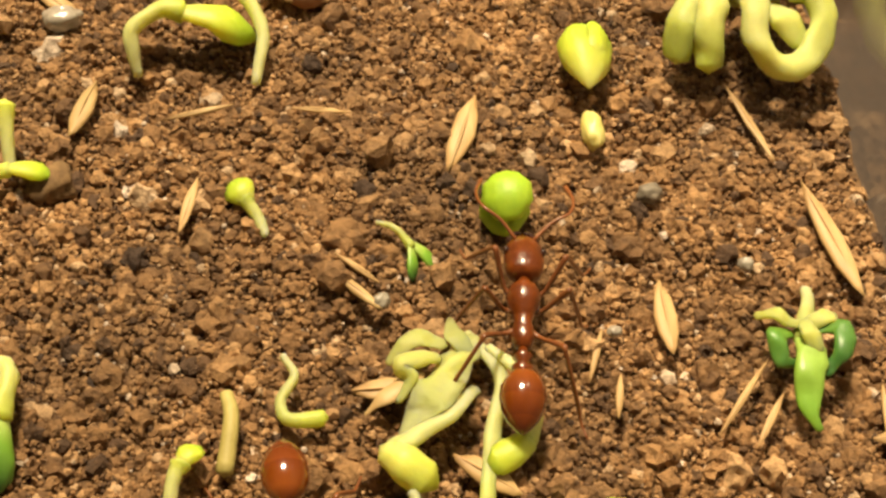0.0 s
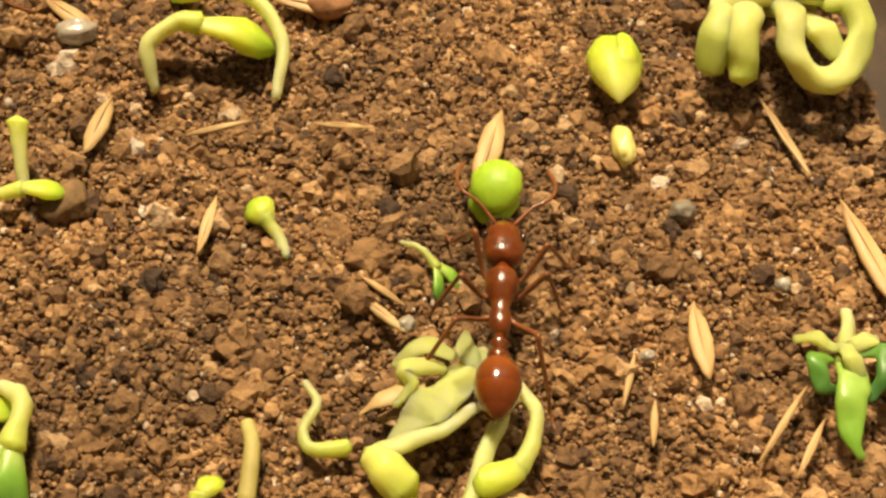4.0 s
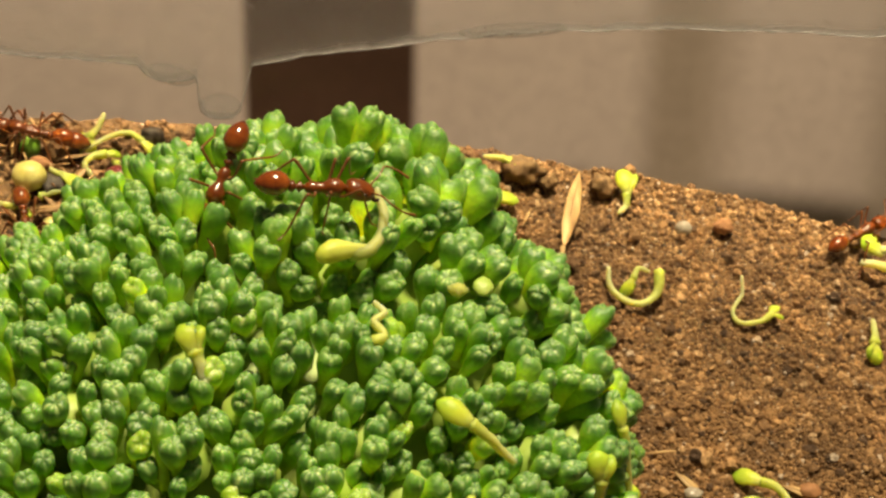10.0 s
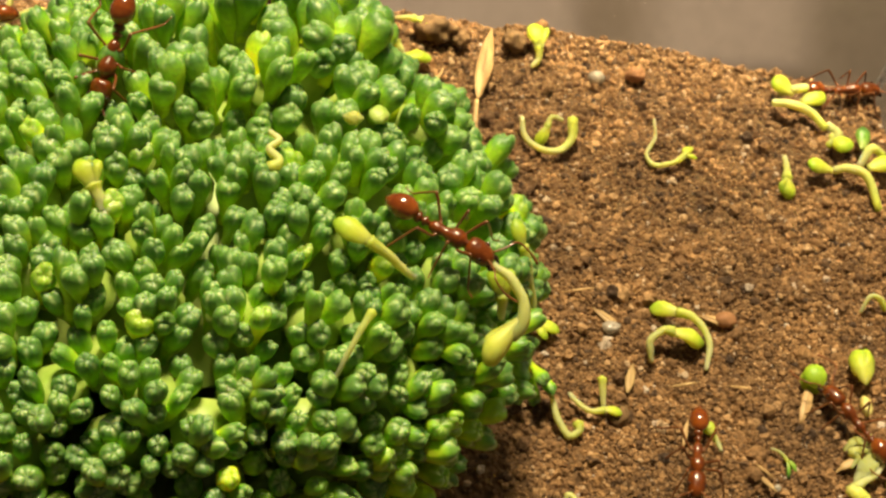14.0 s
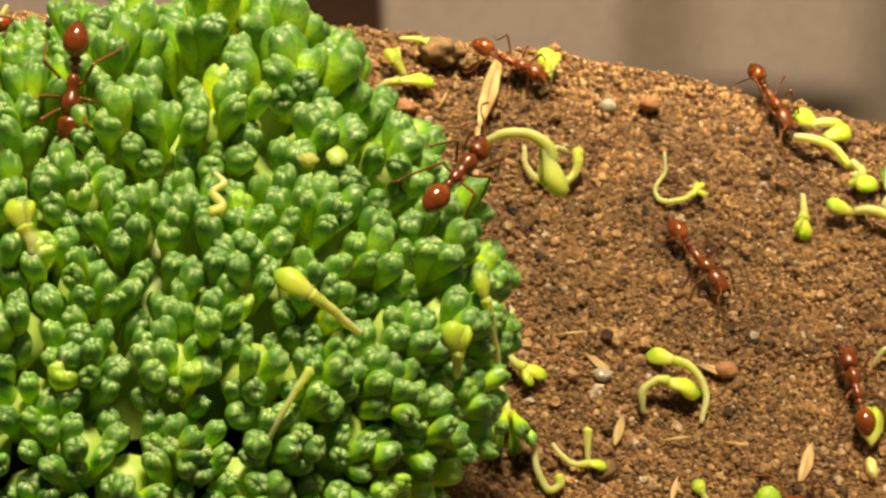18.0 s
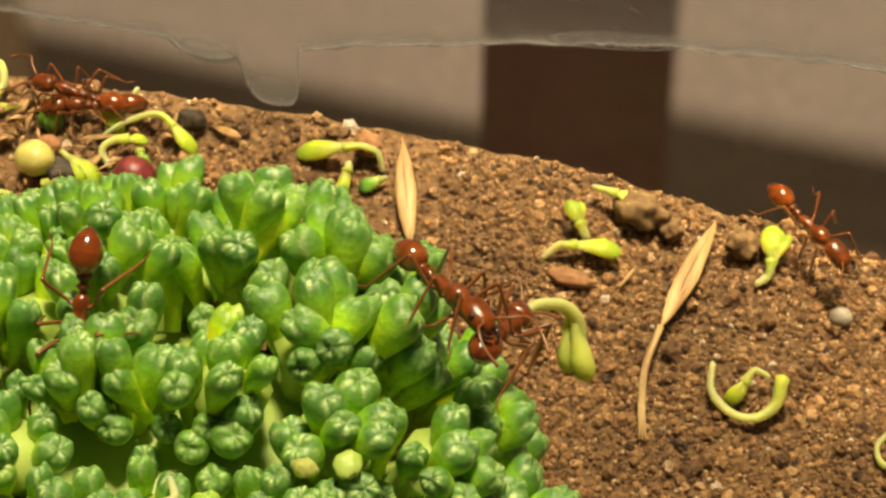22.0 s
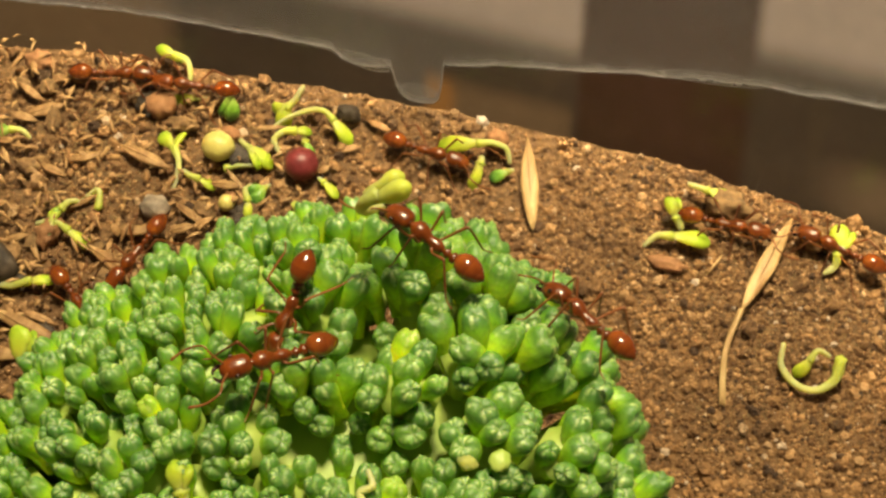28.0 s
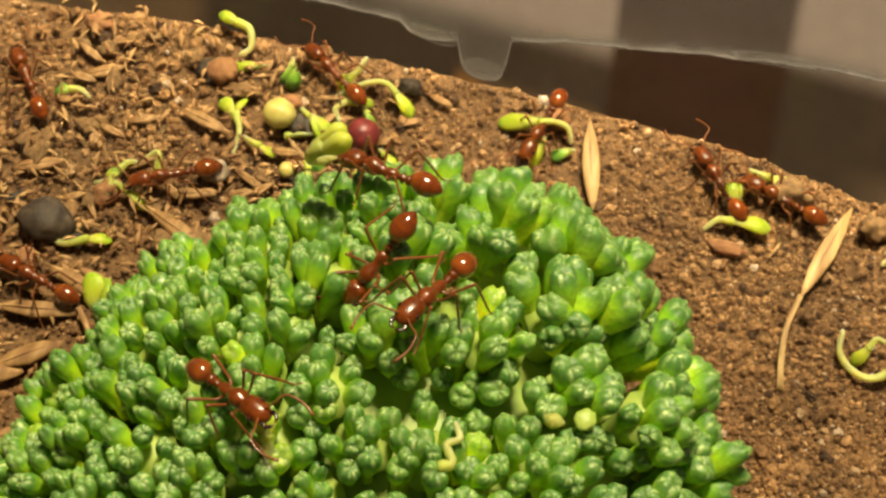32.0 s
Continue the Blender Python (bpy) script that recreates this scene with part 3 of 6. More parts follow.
def soil():
    g = Geo()
    xs, ys = np.linspace(0, 1, 241), np.linspace(0, 1, 201)
    n = len(ys)
    v = [(x, y, soil_height(x, y) + 0.02 * noise.noise(Vector((x * 16, y * 16, 1)))) for x, y in ((LEFT_X + q * (wall_x(y) - LEFT_X), y) for q, x in ((q, LEFT_X + q * (WALL_X - LEFT_X)) for q in xs) for y in FRONT_Y + ys * (wall_y(x) - FRONT_Y))]
    g.add(v, [(i * n + j, (i + 1) * n + j, (i + 1) * n + j + 1, i * n + j + 1) for i in range(len(xs) - 1) for j in range(n - 1)])
    me = g.mesh("ground", BED)
    tagged(new("ground", me), "brown crumbly soil bed of the ant box", "soil", kind="structure")

    def crumbs(name, count, size, spread, area, base, big, above=0.0):
        v0, f0 = base
        shapes = []
        for _ in range(24):
            if len(v0) < 20:
                s = v0 * (1 + rng.normal(0, 0.12, (len(v0), 1))) * rng.uniform(0.8, 1.15, 3)
            else:
                s = lump(rng.uniform(0.8, 1.15, 3), 0.45, float(rng.integers(1, 999)), base, 1.7)[0] * (1 + rng.normal(0, 0.12, (len(v0), 1)))
            shapes.append(s)
        x = rng.uniform(area[0], area[1], count)
        y = rng.uniform(area[2], area[3], count)
        rim = np.array([wall_y(q) for q in x]) - 0.02
        y = np.where(y > rim, area[2] + (y - area[2]) % (rim - area[2]), y)
        side = np.array([wall_x(q) for q in y]) - 0.02
        x = np.where(x > side, area[0] + (x - area[0]) % (side - area[0]), x)
        r = size * np.exp(rng.normal(0, spread, count))
        r = np.minimum(r, big)
        coarse = np.clip((-x - 0.5) / 2, 0, 1) * np.clip((y - 0.5) / 2, 0, 1)
        r = r * (1 + 0.35 * coarse)
        q = rng.normal(size=(count, 4))
        q /= np.linalg.norm(q, axis=1)[:, None]
        w, a, b, c = q.T
        rot = np.stack([1 - 2 * (b * b + c * c), 2 * (a * b - w * c), 2 * (a * c + w * b), 2 * (a * b + w * c), 1 - 2 * (a * a + c * c), 2 * (b * c - w * a), 2 * (a * c - w * b), 2 * (b * c + w * a), 1 - 2 * (a * a + b * b)], 1).reshape(-1, 3, 3)
        pick = rng.integers(0, len(shapes), count)
        v = np.einsum("nij,nkj->nki", rot, np.array(shapes)[pick]) * r[:, None, None]
        z = np.array([soil_height(p, s) for p, s in zip(x, y)]) + r * rng.uniform(-0.1, 0.75, count) + above * rng.uniform(0, 1, count)
        v += np.stack([x, y, z], 1)[:, None]
        f = (np.array(f0)[None] + (np.arange(count) * len(v0))[:, None, None]).reshape(-1, 3)
        me = bpy.data.meshes.new(name)
        me.vertices.add(count * len(v0))
        me.vertices.foreach_set("co", (v * CM).ravel().astype(np.float32))
        me.loops.add(f.size)
        me.loops.foreach_set("vertex_index", f.ravel().astype(np.int32))
        me.polygons.add(len(f))
        me.polygons.foreach_set("loop_start", np.arange(0, f.size, 3, dtype=np.int32))
        me.materials.append(SOIL)
        me.update(calc_edges=True)
        me.polygons.foreach_set("use_smooth", [False] * len(f))
        tagged(new(name, me), "loose reddish brown soil crumbs", "soil crumbs", kind="stuff")

    crumbs("soil_crumbs", 27000, 0.0165, 0.35, (-5.4, 5.68, -2.7, 4.0), ICO1, 0.05)
    crumbs("soil_crumbs", 17000, 0.0125, 0.38, (1.7, 5.68, -2.1, 1.6), ICO1, 0.05)
    crumbs("soil_crumbs", 5500, 0.0185, 0.33, (1.9, 5.68, -2.1, 1.5), ICO2, 0.042)
    crumbs("soil_grains", 34000, 0.0082, 0.33, (2.3, 5.68, -1.95, 1.3), ICO1, 0.02, 0.022)
    crumbs("soil_crumbs", 15000, 0.0125, 0.4, (0.2, 5.68, 1.4, 4.0), ICO1, 0.04)
    crumbs("soil_crumbs", 2000, 0.022, 0.36, (0.0, 5.68, 1.4, 4.0), ICO2, 0.05)
    crumbs("soil_clods", 3400, 0.029, 0.32, (-5.4, 5.68, -2.6, 4.0), ICO2, 0.07)
    crumbs("soil_clods", 900, 0.027, 0.36, (1.7, 5.68, -2.1, 1.6), ICO2, 0.06)


soil()

# ---------------------------------------------------------------- broccoli
HEAD_AT = np.array([-0.625, -0.33, 1.29])
HEAD_A, HEAD_B, HEAD_F, HEAD_H, HEAD_P = 2.36, 2.46, 1.78, 1.40, 2.55
# the head leans a little and is drawn out slantwise
HEAD_M = np.array([[1, 0, 0], [0, math.cos(0.171), -math.sin(0.171)], [0, math.sin(0.171), math.cos(0.171)]]) @ np.array([[1, 0, 0], [0.114, 1, 0], [0, 0, 1]])
HEAD_I = np.linalg.inv(HEAD_M)


def head_top(x, y):
    """Height of the head's skin over a place, 0 beside it."""
    for z in np.arange(3.1, 1.0, -0.02):
        q = HEAD_I @ (np.array([x, y, z]) - HEAD_AT)
        if q[2] > 0 and math.hypot(q[0] / HEAD_A, q[1] / (HEAD_B if q[1] > 0 else HEAD_F)) ** HEAD_P + (q[2] / HEAD_H) ** HEAD_P <= 1:
            return z
    return 0.0


def head_point(u):
    """The point of the head's skin in the direction u, and the way out of it."""
    r, c, p = math.hypot(u[0], u[1]), HEAD_H if u[2] >= 0 else 0.6, HEAD_P
    s = (r**p + abs(u[2]) ** p) ** (-1 / p)
    b = HEAD_B if u[1] > 0 else HEAD_F
    q = np.array([HEAD_A * u[0] * s, b * u[1] * s, c * u[2] * s])
    g = np.array([r ** (p - 2) * u[0] / HEAD_A, r ** (p - 2) * u[1] / b, math.copysign(abs(u[2]) ** (p - 1), u[2]) / c])
    n = HEAD_I.T @ g
    return HEAD_AT + HEAD_M @ q, n / np.linalg.norm(n)


def bud_shape(k):
    """One closed flower bud on its stalk, along +y, of length 1: four plump sepals folded over a blunt crown."""
    w = rng.uniform(0.94, 1.08)
    prof = [(0, 0.075), (0.24, 0.085), (0.40, 0.112), (0.53, 0.146), (0.65, 0.174), (0.75, 0.188), (0.84, 0.187), (0.91, 0.170), (0.957, 0.136), (0.98, 0.092), (0.955, 0.040)]
    prof = [(b, r * (w if b > 0.3 else 1)) for b, r in prof]
    y, r = np.array(prof).T
    seg = 20
    a = np.arange(seg) * 2 * np.pi / seg
    turn = a - 0.5 * y[:, None]
    bulge = np.clip(y - 0.4, 0, 1)[:, None]
    crown = np.clip((y - 0.78) / 0.15, 0, 1)[:, None]
    fold = np.cos(8 * turn + 1.3 * np.sin(2 * a + k))
    ring = 1 + 0.03 * bulge * np.cos(4 * turn) + 0.022 * bulge * fold + 0.14 * bulge * np.cos(turn + k) + 0.09 * bulge * np.cos(2 * turn + 2 * k)
    crease = np.clip(0.5 - 0.5 * np.cos(4 * turn), 0, 1) ** 3
    ring = ring * (1 - 0.07 * crown * crease)
    # each sepal ends at its own height
    ends = np.clip((y - 0.72) / 0.2, 0, 1)[:, None] * (0.024 * np.cos(turn + 2.1 * k) + 0.014 * np.cos(2 * turn + k) + 0.010 * fold)
    tip = 0.05 * np.cos(turn + k) * bulge + ends - 0.03 * crown * crease
    v = np.stack([r[:, None] * ring * np.cos(a), y[:, None] + tip, r[:, None] * ring * np.sin(a)], -1).reshape(-1, 3)
    v = np.concatenate([v, [[0, y[0], 0]], [[0, 0.945, 0]]])
    n = len(y)
    f = [(i * seg + (j + 1) % seg, i * seg + j, (i + 1) * seg + j, (i + 1) * seg + (j + 1) % seg) for i in range(n - 1) for j in range(seg)]
    f += [(n * seg, j, (j + 1) % seg) for j in range(seg)] + [(n * seg + 1, (n - 1) * seg + (j + 1) % seg, (n - 1) * seg + j) for j in range(seg)]
    seam = crease * np.clip((y[:, None] - 0.70) / 0.2, 0, 1) * 0.95
    seam = np.maximum(seam, np.clip((r[:, None] < 0.15) * (y[:, None] - 0.90) / 0.07, 0, 1) * (0.52 + 0.25 * fold))
    h = np.concatenate([np.repeat(np.minimum(y, 1.0), seg), [0, 1]])
    v = v * [1 + 0.08 * rng.normal(), 1, 1 + 0.08 * rng.normal()]
    v[:, 0] += 0.08 * rng.normal() * v[:, 1] ** 2
    return v, f, h, np.concatenate([seam.ravel(), [0, 0.5]])


# hollows between the larger side florets, where their pale inner stems show
HOLLOWS = [(0.35, 1.05, 0.27), (-0.45, 0.55, 0.24), (0.05, -0.05, 0.18), (-1.35, 0.75, 0.18)]


def broccoli():
    top = thing("broccoli", "green broccoli floret with tight dark buds lying on the soil", "broccoli")
    # stalk
    g = Geo()
    v, f, h = tube([(-0.38, -0.55, -0.1), (-0.4, -0.5, 0.4), (-0.55, -0.2, 0.9), (-0.6, 0, 1.5)], [0.80, 0.70, 0.62, 0.72], 40, 24)
    v += np.array([(0.06 * noise.noise(Vector(p) * 1.7) + 0.03 * noise.noise(Vector((p[0] * 7, p[1] * 7, p[2] * 1.5)))) * np.array([1, 1, 0]) for p in v])
    g.add(v, f, h)
    part("stalk", g, SHADED_STALK, top, "thick dull green stalk, darkened for the shade under the head")
    # side branches of the stalk below the head
    for a, low in ((-2.9, 0.5), (-2.45, 0.62), (-2.0, 0.5), (-1.6, 0.66), (-1.25, 0.5), (-0.8, 0.62), (-0.3, 0.5), (0.5, 0.5), (2.4, 0.5), (3.0, 0.5)):
        c, s = math.cos(a), math.sin(a)
        part("side_branch", Geo().add(*tube([(-0.42 + 0.5 * c, -0.5 + 0.5 * s, low - 0.2), (-0.5 + 0.95 * c, -0.45 + 0.9 * s, low + 0.35), (-0.55 + 1.35 * c, -0.4 + 1.15 * s, low + 0.85)], [0.2, 0.15, 0.2], 14, 12)), SHADED_STALK, top)
    # core under the buds
    g = Geo()
    v, f = ICO3
    core = np.array([head_point(p if abs(p[2]) < 0.999 else (0.02, 0, p[2]))[0] for p in v])
    mid = HEAD_AT
    core = mid + (core - mid) * [0.70, 0.68, 0.66]
    core[:, 2] = np.where(core[:, 2] < 1.5, 1.5 + 0.15 * (core[:, 2] - 1.5), core[:, 2])
    core[:, 2] = np.where(core[:, 1] < -0.5, np.maximum(core[:, 2], 1.72), core[:, 2])
    core[:, 1] = np.where(core[:, 1] < -0.3, -0.3 + 0.62 * (core[:, 1] + 0.3), core[:, 1])
    core += 0.12 * np.array([[noise.noise(Vector(p) * 2.3), noise.noise(Vector(p) * 2.3 + Vector((9, 0, 0))), 0] for p in core])
    g.add(core, f, 0.5)
    part("core", g, STEM, top, "pale green branching inside")
    # clusters of buds
    shapes = [bud_shape(k) for k in range(8)]
    meshes = []
    for sh in shapes:
        g = Geo()
        g.add(*sh)
        meshes.append(g.mesh("bud", BUD_ONE))
    many = Geo()
    buds = []
    # side florets: each draws the buds round it into one low dome
    knots = np.zeros((0, 3))
    for _ in range(9000):
        u = rng.normal(size=3)
        u /= np.linalg.norm(u)
        p, n = head_point(u)
        gap = 0.36 if p[0] < -0.9 or p[1] < 0.0 else 0.46
        # branches low at the front take the green darkened for shade
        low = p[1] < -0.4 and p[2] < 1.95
        if u[2] > -0.6 and (not len(knots) or np.min(np.linalg.norm(knots - p, axis=1)) > gap):
            knots = np.vstack([knots, p])
            part("branch", Geo().add(*tube([p - n * 1.0 - np.array([0, 0, 0.12]), p - n * 0.62, p - n * 0.42, p - n * 0.27], [0.12, 0.10, 0.14, 0.19], 10, 9)), SHADED_STALK if low else STEM, top, "green branch darkened for the shade under the head" if low else "")
    taken = np.zeros((0, 3))
    for _ in range(60000):
        u = rng.normal(size=3)
        u /= np.linalg.norm(u)
        if u[2] < -0.5:
            continue
        p, n = head_point(u)
        # buds are small and tight at the front and on the one flank, long and loose at the back
        loose = np.clip((p[1] + 0.2) / 1.4, 0, 1) * np.clip((p[0] + 1.5) / 1.2, 0, 1)
        right = np.clip((p[0] - 0.2) / 1.0, 0, 1)
        gap = 0.112 + 0.044 * loose + 0.014 * right
        if len(taken) and np.min(np.linalg.norm(taken - p, axis=1)) < gap:
            continue
        # the underside is open towards the front, where the stalk comes out
        ragged = 0.22 * noise.noise(Vector((p[0] * 2.1, p[1] * 2.1, 3.0)))
        if p[1] < -0.5 and p[2] < ragged + (1.84 if -1.3 < p[0] < -0.74 else 1.38 if -0.74 < p[0] < 0.4 else 1.2):
            continue
        taken = np.vstack([taken, p])
        knot = knots[np.argmin(np.linalg.norm(knots - p, axis=1))]
        off = p - knot
        off = off - n * (off @ n)
        d = float(np.linalg.norm(off))
        splay = off / (d + 1e-6) * min(1.0, d / 0.2)
        lean = n + np.array([0.03, 0.38, 0.22]) + splay * (0.34 + 0.20 * loose) + rng.normal(0, 0.14, 3)
        lift = -0.05 + 0.10 * (1 - (d / 0.22) ** 2) + rng.normal(0, 0.04)
        if rng.random() < 0.05:
            lift -= 0.1
        if u[2] < -0.12:
            lift -= 0.06
        drop = False
        for hx, hy, hr in HOLLOWS:
            if p[2] < 1.9:
                continue
            away = np.array([p[0] - hx, p[1] - hy, 0.0])
            q = float(np.linalg.norm(away))
            if q < hr * 0.45:
                drop = True
            elif q < hr * 1.9:
                lean = lean + away / q * 0.65 * (1 - (q / hr - 0.62) / 1.28)
        if drop:
            continue
        lean /= np.linalg.norm(lean)
        k = np.clip((p[1] - 0.5) / 1.1, 0, 1) * np.clip((p[0] + 0.5) / 0.9, 0, 1)
        p = p - np.array([n[0], n[1], 0]) * 0.08 * k
        # a taller tuft at the back
        k = math.exp(-((p[0] + 0.15) ** 2 / 1.0 + (p[1] - 1.6) ** 2 / 0.5)) * max(0, min(1, (p[2] - 1.6) / 0.3))
        p = p + np.array([0, 0.05, 0.20]) * k
        girth = (0.072 + 0.028 * loose + 0.008 * right) * rng.uniform(0.84, 1.16)
        size = (0.40 + 0.12 * loose) * rng.uniform(0.9, 1.1)
        root = p + n * lift - lean * size
        buds.append((root, lean, size, int(rng.integers(0, 8)), rng.random() * 6.28, girth / (0.192 * size)))
    near = sorted(range(len(buds)), key=lambda q: np.linalg.norm(buds[q][0] - np.array([0.6, 0.3, 2.6])))
    chosen = set(near[:300])
    for q, (root, d, size, k, roll, wide) in enumerate(buds):
        m = frame_to(d, roll) * size * np.array([wide, 1, wide])
        if q in chosen:
            ob = part("bud", meshes[k], BUD_ONE, top)
            ob.matrix_basis = Matrix.Translation([c * CM for c in root]) @ Matrix(m.tolist()).to_4x4()
        else:
            v, f, h, s = shapes[k]
            fresh = (0.84, 0.93, 1.0)[q % 3] if root[1] < -1.0 and root[2] < 1.7 else 1.0
            many.add(v @ m.T + root, f, h * fresh, s)
    ob = part("bud_mass", many, BUD_MANY, top, "tight dark green flower buds")
    tagged(ob, kind="stuff")
    return top


broccoli()

# ---------------------------------------------------------------- sprouts, husks, seeds and stones


def seed_leaf(length, width, fold=0.55):
    prof = [(0, 0.40), (0.15, 0.50), (0.38, 0.80), (0.62, 1.0), (0.82, 0.88), (0.95, 0.48), (1.0, 0.12)]
    v, f, h, _ = lathe([(a * length, b * width) for a, b in prof], 12, flat=fold)
    return v, f, h


def sprout(points, radius, leaf=(0.2, 0.085), leaves=2, label="pale yellow sprouted seed with curled stem on the soil", mat=None, name="sprout", at=None, spread=0.35):
    """A sprouted seed: a bent stem and the seed leaves at its last point. Gives the thing."""
    p = np.asarray(points, float)
    base = np.array([p[:, 0].mean(), p[:, 1].mean(), 0.0]) if at is None else np.asarray(at, float)
    ob = thing(name, label, "sprout", base, group="sprouted seeds")
    q = p - base
    v, f, h = tube(q, [radius * 0.42, radius * 0.58, radius * 0.62, radius * 0.7, radius * 0.95], 10, 24)
    v = v + radius * 0.22 * np.array([noise.noise_vector(Vector(c + base) * 7.0)[:] for c in v]) + radius * 0.1 * np.array([noise.noise_vector(Vector(c + base) * 25.0)[:] for c in v])
    part("stem", Geo().add(v, f, h), SPROUT, ob)
    if leaf:
        d = q[-1] - q[-2]
        d = d / np.linalg.norm(d)
        for k in range(leaves):
            tilt = (k - (leaves - 1) / 2) * spread
            side = np.cross(d, (0.2, 0.1, 1.0))
            side /= np.linalg.norm(side)
            m = frame_to(d + tilt * side, 0.5 * k + 0.3)
            size = 1 - 0.13 * k
            v, f, h = seed_leaf(leaf[0] * size * 1.25, leaf[1] * size * 0.95)
            v[:, 2] -= 0.25 * leaf[0] * (v[:, 1] / leaf[0]) ** 2
            v = v + leaf[1] * 0.22 * np.array([noise.noise_vector(Vector(c + base) * 9.0 + Vector((k, 0, 0)))[:] for c in v])
            part("seed_leaf", Geo().add(v @ m.T + q[-1] - d * 0.02, f, h), mat or LEAF, ob)
    return ob


def husk(a, b, width, label="dry tan grain husk lying on the soil", flat=0.4, tail=None, name="grain_husk", mat=None):
    a, b = np.asarray(a, float), np.asarray(b, float)
    base = (a + b) / 2
    ob = thing(name, label, "husk", (base[0], base[1], 0), group="grain husks")
    d = b - a
    n = np.linalg.norm(d)
    prof = [(-0.5, 0.04), (-0.42, 0.3), (-0.25, 0.75), (0, 1.0), (0.22, 0.85), (0.4, 0.4), (0.5, 0.05)]
    m = frame_to(d)
    c = np.array([0, 0, base[2]])
    v, f, h, _ = lathe([(y * n, r * width) for y, r in prof], 14, 7, 0.0, flat)
    v[:, 2] += 0.12 * width * np.cos(v[:, 0] / width * 9)
    v = v + width * 0.18 * np.array([noise.noise_vector(Vector(q) * 8.0 + Vector((base[0] * 5, base[1] * 5, 0)))[:] for q in v])
    part("hull", Geo().add(v @ m.T + c, f, h), mat or HUSK, ob)
    v, f, h = tube([(0, -0.48 * n, flat * width * 0.2), (0.05 * width, -0.1 * n, flat * width * 1.02), (-0.1 * width, 0.46 * n, flat * width * 0.25)], [width * 0.1, width * 0.14, width * 0.06], 6, 12)
    part("rib", Geo().add(v @ m.T + c, f, h), mat or HUSK, ob)
    if tail:
        for k in range(3):
            pts = np.asarray(tail, float) - np.array([base[0], base[1], 0])
            pts = pts + np.linspace(0, 1, len(pts))[:, None] * np.array([0.02 * (k - 1), 0, 0])
            part("awn", Geo().add(*tube(pts, [0.025, 0.016, 0.008], 6, 16)), HUSK, ob)
    return ob


def stone(at, radii, mat, label, category="stone", seed=1, rough=0.3, name="pebble", turn=0):
    v, f = lump(radii, rough, seed)
    if name == "clod":
        v = v * np.array([[1 + 0.25 * noise.noise(Vector(p) * 11) + 0.3 * noise.noise(Vector(p) * 27) + 0.12 * noise.noise(Vector(p) * 60)] for p in v])
    return solid(name, Geo().add(v, f), mat, label, category, at, turn)


